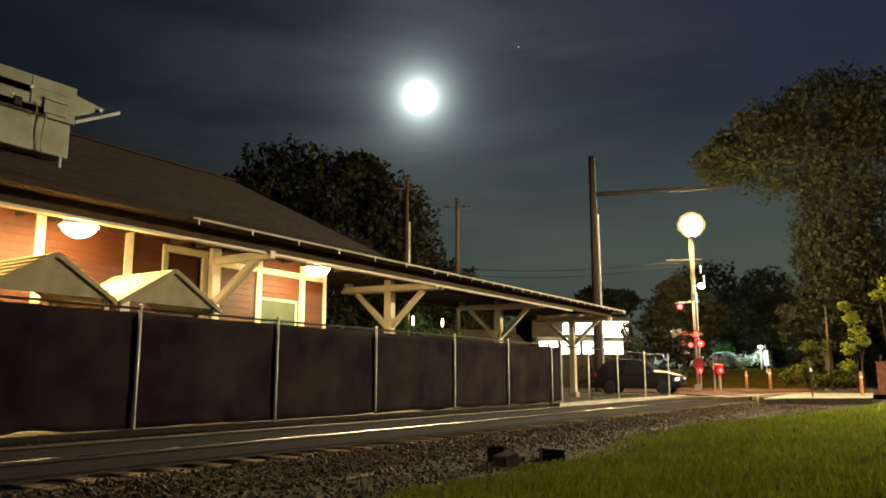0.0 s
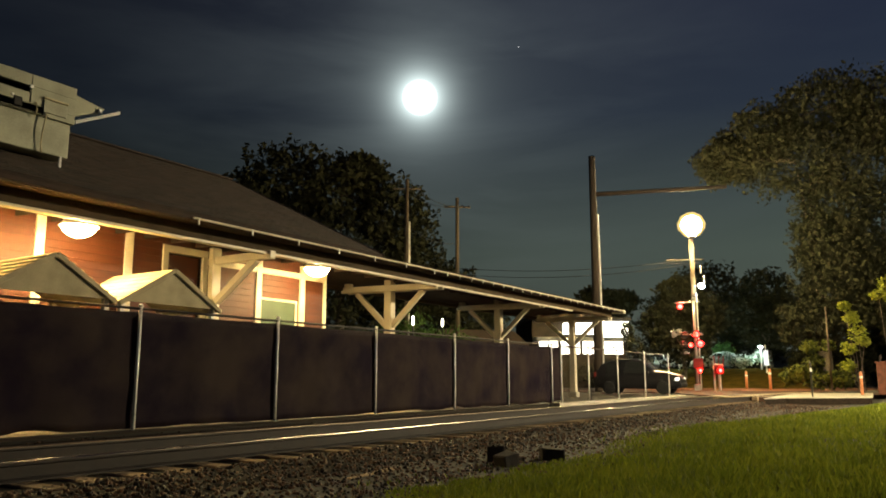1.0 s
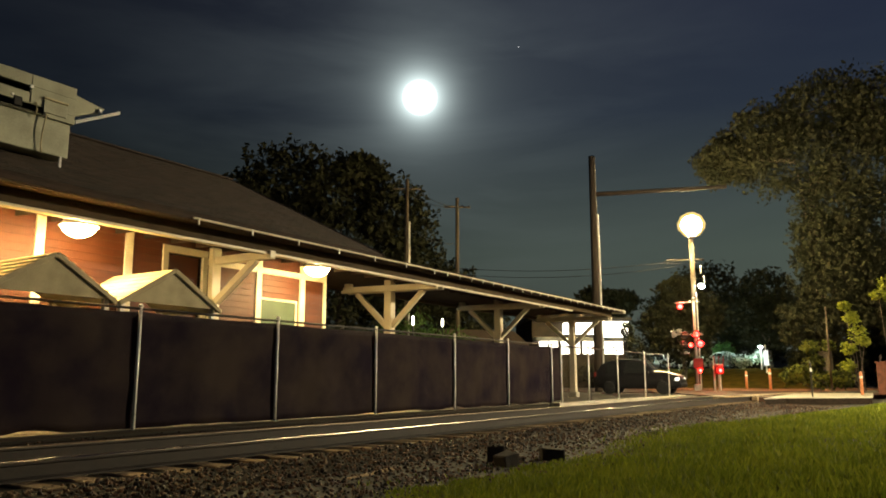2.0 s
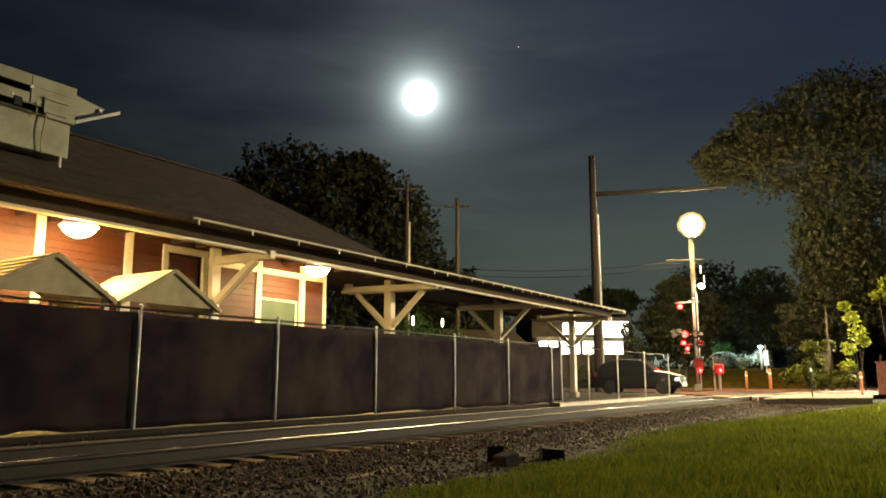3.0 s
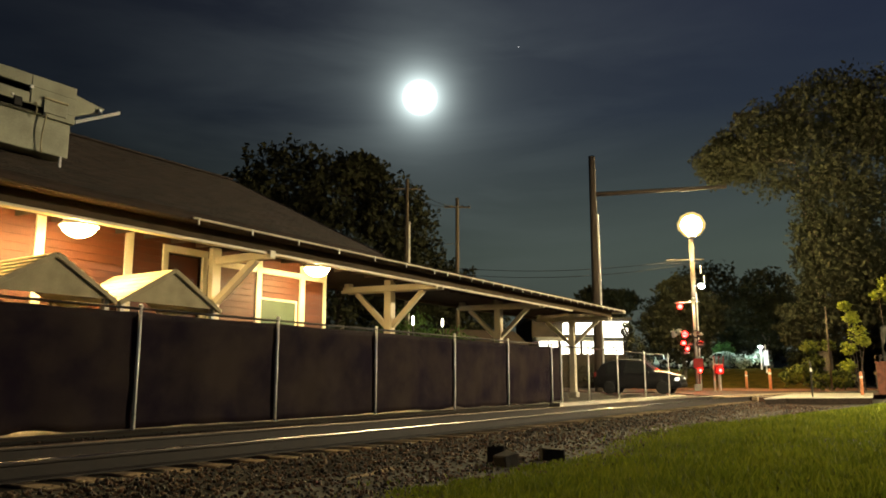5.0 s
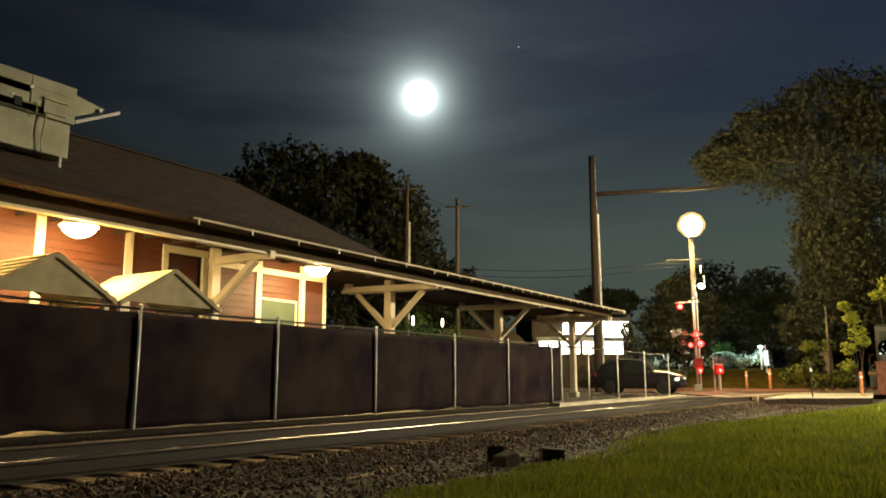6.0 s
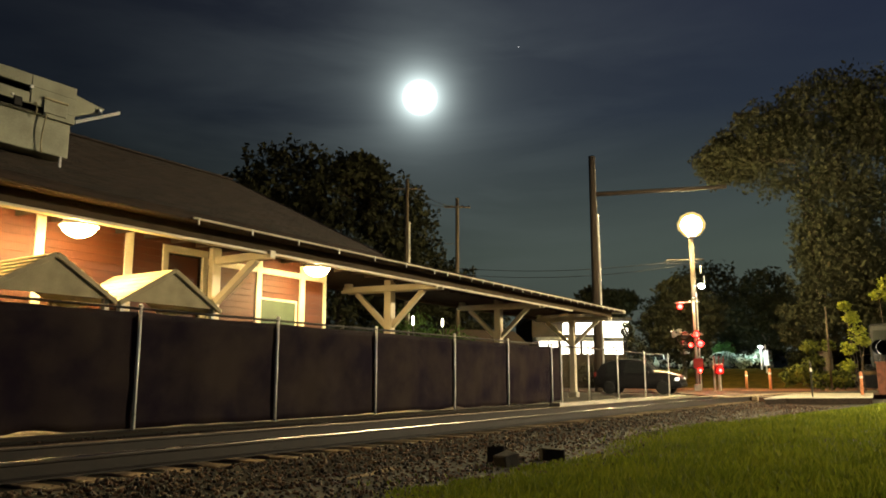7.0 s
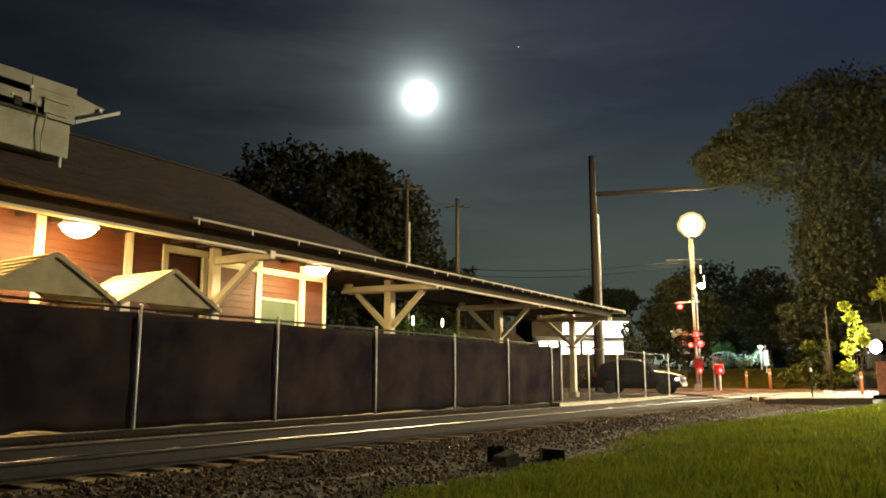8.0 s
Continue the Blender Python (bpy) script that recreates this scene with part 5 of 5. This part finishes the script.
make_tree(78, 3.0, [(0, 0, 2.4, 2.6, 2.6, 2.2), (0, 2.6, 2.0, 2.4, 2.4, 1.9), (0, -2.6, 2.6, 2.4, 2.4, 2.2), (0, 1.2, 5.2, 2.6, 2.6, 2.2), (0, 4.6, 2.2, 2.2, 2.2, 1.9), (0, 6.6, 2.0, 1.9, 1.9, 1.7)], 3, 0.2, "low dark tree filling the bank beside the line", 2600, 0.2)


def make_bush(u, v, clumps, label, per, size, mat):
    t = thing("bush", label, "bush", (u, v, 0), group="bushes")
    for c in clumps:
        part("stem", tube((random.uniform(-0.2, 0.2), random.uniform(-0.2, 0.2), -0.1), c[:3], 0.04, 0.012, 5), M["bark"], t)
    part("foliage", leaf_mesh("foliage", clumps, per, size, M[mat]), None, t)


make_bush(57, 6.4, [(0, 0, 0.7, 1.2, 1.0, 0.6), (0.3, 1.3, 1.2, 0.8, 0.8, 0.6), (0.2, 1.9, 0.9, 0.7, 0.7, 0.5), (-0.2, -1.2, 0.8, 0.8, 1.0, 0.6), (0.2, 0.3, 1.9, 0.6, 0.6, 0.5), (0.1, 0.55, 2.9, 0.5, 0.5, 0.45), (0.1, -0.6, 3.0, 0.3, 0.4, 0.35), (0, -1.6, 1.5, 0.4, 0.5, 0.35)], "low leafy bush lit by the lamp", 260, 0.19, "leaf_olive")
make_bush(53, 3.75, [(0, 0, 3.4, 0.5, 0.55, 0.6), (0.0, 0.55, 2.6, 0.4, 0.45, 0.4), (0, 0.25, 4.5, 0.35, 0.45, 0.45), (0, 0.6, 5.2, 0.3, 0.35, 0.3), (0, -0.35, 3.0, 0.3, 0.3, 0.3), (0, 0.6, 1.6, 0.3, 0.4, 0.3)], "slender sapling with bright yellow-green leaves", 150, 0.13, "leaf_light")
make_bush(62, 2.6, [(0, 0.25, 6.7, 0.5, 0.6, 0.40), (0, -0.3, 7.5, 0.6, 0.65, 0.5), (0, -0.5, 6.4, 0.5, 0.5, 0.4)], "overhanging bright branch tips", 160, 0.13, "leaf_light")
make_bush(86.6, 19.0, [(0, 0, 3.75, 1.05, 1.15, 1.0)], "round green shrub in the car park light", 800, 0.13, "leaf_mid")
make_bush(84.6, 16.0, [(0.2 * math.sin(k * 2.1), -1.4 + 0.75 * k, 2.75 + 0.25 * math.sin(k * 1.7), 0.55, 0.62, 0.62 + 0.16 * math.sin(k * 2.9)) for k in range(9)], "pale flowering hedge in the car park light", 260, 0.13, "blossom")
make_bush(46, 32.0, [(0, 0, 3.4, 2.6, 2.6, 2.2), (1.5, -2.4, 2.6, 2.2, 2.2, 1.8)], "green bush lit by the path lights", 1500, 0.14, "leaf_mid")
make_bush(60.5, 20.75, [(0, 0, 4.6, 0.55, 0.55, 0.8), (0.2, -0.5, 3.4, 0.8, 0.8, 0.9), (0.3, -0.9, 2.0, 1.1, 1.1, 1.1), (0, 1.6, 1.4, 1.4, 1.4, 1.0), (0, 3.2, 1.2, 1.5, 1.5, 0.9)], "dark bush before the lit shop", 420, 0.12, "leaf")
make_bush(43, 26, [(0, 0, 1.2, 1.8, 1.8, 1.2), (1.5, -2, 1.2, 1.6, 1.6, 1.1)], "dark green bush behind the platform", 700, 0.14, "leaf")


def make_bank():
    verts, faces = [], []
    vs = np.linspace(7.5, 34, 54)
    prof = [(66, -0.05), (69, 0.6), (74, 1.2), (80, 1.7), (90, 2.0), (105, 1.6)]
    for v in vs:
        k = min(1.0, (v - 7.5) / 3.0) * min(1.0, (34 - v) / 3.0)
        for u, z in prof:
            verts.append((u + (v - 14) * 0.15, v, (z + 0.12 * noise.noise(Vector((u * 0.3, v * 0.5, 0)))) * k - 0.04))
    n = len(prof)
    for i in range(len(vs) - 1):
        for j in range(n - 1):
            q = i * n + j
            faces.append((q, q + n, q + n + 1, q + 1))
    tagged(new("grass_bank", mesh_of("grass_bank", verts, faces, M["bank"], True)), "low rough grass bank beyond the crossing", "bank", kind="structure")


make_bank()


def make_hill():
    verts, faces = [], []
    us = np.linspace(-40, 75, 70)
    for i, a in enumerate(us):
        for r, k in ((260, 0.0), (300, 1.0), (420, 0.7)):
            h = (9 + 5 * noise.noise(Vector((a * 0.06, 1.0, 0))) + 1.2 * noise.noise(Vector((a * 0.9, 4.0, 0)))) * k
            verts.append((r * math.cos(radians(a)), r * math.sin(radians(a)), h - 1))
    for i in range(len(us) - 1):
        for j in range(2):
            q = i * 3 + j
            faces.append((q, q + 3, q + 4, q + 1))
    tagged(new("backdrop", mesh_of("backdrop", verts, faces, M["far_hill"])), "low dark wooded hills on the horizon", "hills", kind="structure")


make_hill()

# ---------------------------------------------------------------- unseen lamp, added right of the view to brighten lawn and fence


def make_unseen_lamp(u, v, h, energy):
    t = thing("unseen_lamp", "unseen street lamp added beside the lawn as a fill light", "street lamp", (u, v, -0.3))
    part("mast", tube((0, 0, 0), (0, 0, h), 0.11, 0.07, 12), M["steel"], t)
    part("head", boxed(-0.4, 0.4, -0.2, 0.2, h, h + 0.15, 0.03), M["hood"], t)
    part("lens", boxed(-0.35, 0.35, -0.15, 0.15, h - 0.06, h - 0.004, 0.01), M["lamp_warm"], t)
    lt = bpy.data.lights.new("unseen_fill", "POINT")
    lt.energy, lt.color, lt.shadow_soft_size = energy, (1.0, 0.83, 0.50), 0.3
    new("unseen_fill", lt).location = (u, v, h - 0.6)


make_unseen_lamp(30, -6.5, 8.0, 27000)

# ---------------------------------------------------------------- the locomotive that comes round the curve


headlights = []


def make_locomotive():
    """Points along -x, towards the station; its origin is at rail level under the front."""
    t = thing("locomotive", "dark diesel locomotive with blazing headlights coming towards the crossing", "locomotive")
    part("hood", boxed(2.9, 16.5, -1.3, 1.3, 1.3, 4.1, 0.12), M["loco"], t, "long dark hood")
    part("cab", boxed(1.35, 3.6, -1.5, 1.5, 1.3, 4.45, 0.15), M["loco"], t, "square cab")
    part("headlight_bracket", boxed(-0.7, 0.25, -0.2, 0.2, 1.3, 2.28, 0.03), M["black"], t)
    part("nose", boxed(0.2, 1.5, -1.0, 1.0, 1.3, 3.15, 0.15), M["loco"], t, "short nose")
    part("frame", boxed(-0.1, 17.2, -1.5, 1.5, 0.95, 1.3, 0.04), M["loco"], t)
    part("pilot", boxed(-0.25, 0.0, -1.4, 1.4, 0.15, 1.0, 0.04), M["black"], t, "black pilot plate")
    part("stripe", boxed(-0.13, -0.105, -1.5, 1.5, 1.02, 1.22), M["loco_yellow"], t, "faded dark stripe")
    part("coupler", boxed(-0.75, -0.2, -0.15, 0.15, 0.75, 1.05, 0.03), M["rail"], t)
    for s in (-1, 1):
        part("cab_window", boxed(1.32, 1.36, s * 0.75 - 0.42, s * 0.75 + 0.42, 3.3, 4.0, 0.01), M["glass"], t)
        part("handrail", swept([(0.0, s * 1.42, 1.3), (0.0, s * 1.42, 2.3), (1.3, s * 1.45, 2.4)], 0.022), M["loco_yellow"], t)
        d = part("ditch_lamp", lathe([(0.17, -0.2), (0.19, -0.2), (0.19, 0.22), (0.17, 0.22)], 16, m=Matrix.Translation((-0.28, s * 1.0, 1.5)) @ Matrix.Rotation(radians(90), 4, "Y"), hollow=True), M["black"], t, "ditch lamp casing")
        part("lens", lathe([(0.001, -0.03), (0.15, 0.0), (0.001, 0.01)], 16, m=Matrix.Translation((-0.285, s * 1.0, 1.5)) @ Matrix.Rotation(radians(90), 4, "Y")), M["glass"], d)
    h = part("headlight_casing", lathe([(0.44, -0.05), (0.44, 0.95), (0.001, 0.95), (0.001, 1.0), (0.50, 1.0), (0.50, -0.05)], 28, m=Matrix.Translation((-0.75, 0, 2.78)) @ Matrix.Rotation(radians(90), 4, "Y"), hollow=True), M["void"], t, "round black headlight drum on the nose", True)
    bm = bmesh.new()
    lathe([(0.001, -0.03), (0.3, -0.02), (0.43, 0.0), (0.43, 0.006), (0.001, 0.006)], 28, bm, Matrix.Rotation(radians(90), 4, "Y"))
    me = finish(bm, "headlight_lens", [M["headlight"], M["void"]])
    for p in me.polygons:
        p.material_index = 0 if p.center.x < -0.001 else 1
    c = part("headlight_lens", me, None, h, "turning headlight, blazing on its lit face")
    c.matrix_basis = pose(-0.27, 0, 2.78)
    headlights.append(c)
    part("marker_lamp", lathe([(0.001, -0.03), (0.08, 0.0), (0.001, 0.03)], 14, m=Matrix.Translation((-0.02, 0.60, 2.50)) @ Matrix.Rotation(radians(90), 4, "Y")), M["marker_glow"], t, "small steady white marker lamp")
    for x in (3.4, 13.2):
        g = part("truck_frame", boxed(x - 1.9, x + 1.9, -1.15, 1.15, 0.5, 0.9, 0.05), M["black"], t)
        for dx in (-1.4, 0, 1.4):
            for s in (-1, 1):
                part("wheel", lathe([(0.001, -0.07), (0.5, -0.07), (0.5, 0.07), (0.001, 0.07)], 20, m=axis_y(x + dx, s * 0.75, 0.5)), M["rail"], g)
    part("fuel_tank", boxed(6.0, 10.5, -1.35, 1.35, 0.35, 0.95, 0.1), M["black"], t)
    return t


loco = make_locomotive()
make_stones()
make_grass()


def motions():
    # locomotive: steady run along the curve
    rows = []
    for i in range(17):
        t = i * 0.5
        u = LOCO_END + LOCO_SPEED * (8.0 - t)
        e = 0.5
        heading = math.degrees(math.atan2(track_y(u + e) - track_y(u - e), 2 * e))
        rows.append((t, pose(u, track_y(u), 0.05, 0, 0, heading)))
    walk(loco, rows)
    # headlight: dark, then lit in bursts as the engine nears the crossing
    rows = [(0.0, pose(-0.27, 0, 2.78, 0, 0, 180))]
    a = 180.0
    for t0 in (2.80, 3.60, 6.00, 6.25, 6.40, 6.65, 6.77, 6.90, 7.62):
        t0 = round(t0 * FPS) / FPS
        for j in (0, 1, 2, 3):
            rows.append((t0 + j / FPS, pose(-0.27, 0, 2.78, 0, 0, a + 60 * j)))
        a += 180
    rows.append((8.0, pose(-0.27, 0, 2.78, 0, 0, a)))
    walk(headlights[0], rows)
    # flashers: the pair changes over about every 0.6 s
    for carrier, phase in flashers:
        side = 180.0 * phase
        rows = [(0.0, pose(0.20, 0, 0, 0, 0, side))]
        for k in range(14):
            t0 = round((0.07 + 0.595 * k) * FPS) / FPS
            for j in (0, 1, 2, 3):
                rows.append((t0 + j / FPS, pose(0.20, 0, 0, 0, 0, side + 60 * j)))
            side += 180
        rows.append((8.0, pose(0.20, 0, 0, 0, 0, side)))
        rows = [r for r in rows if r[0] <= 8.0]
        walk(carrier, rows)


LOCO_END, LOCO_SPEED = 57.4, 0.9
motions()
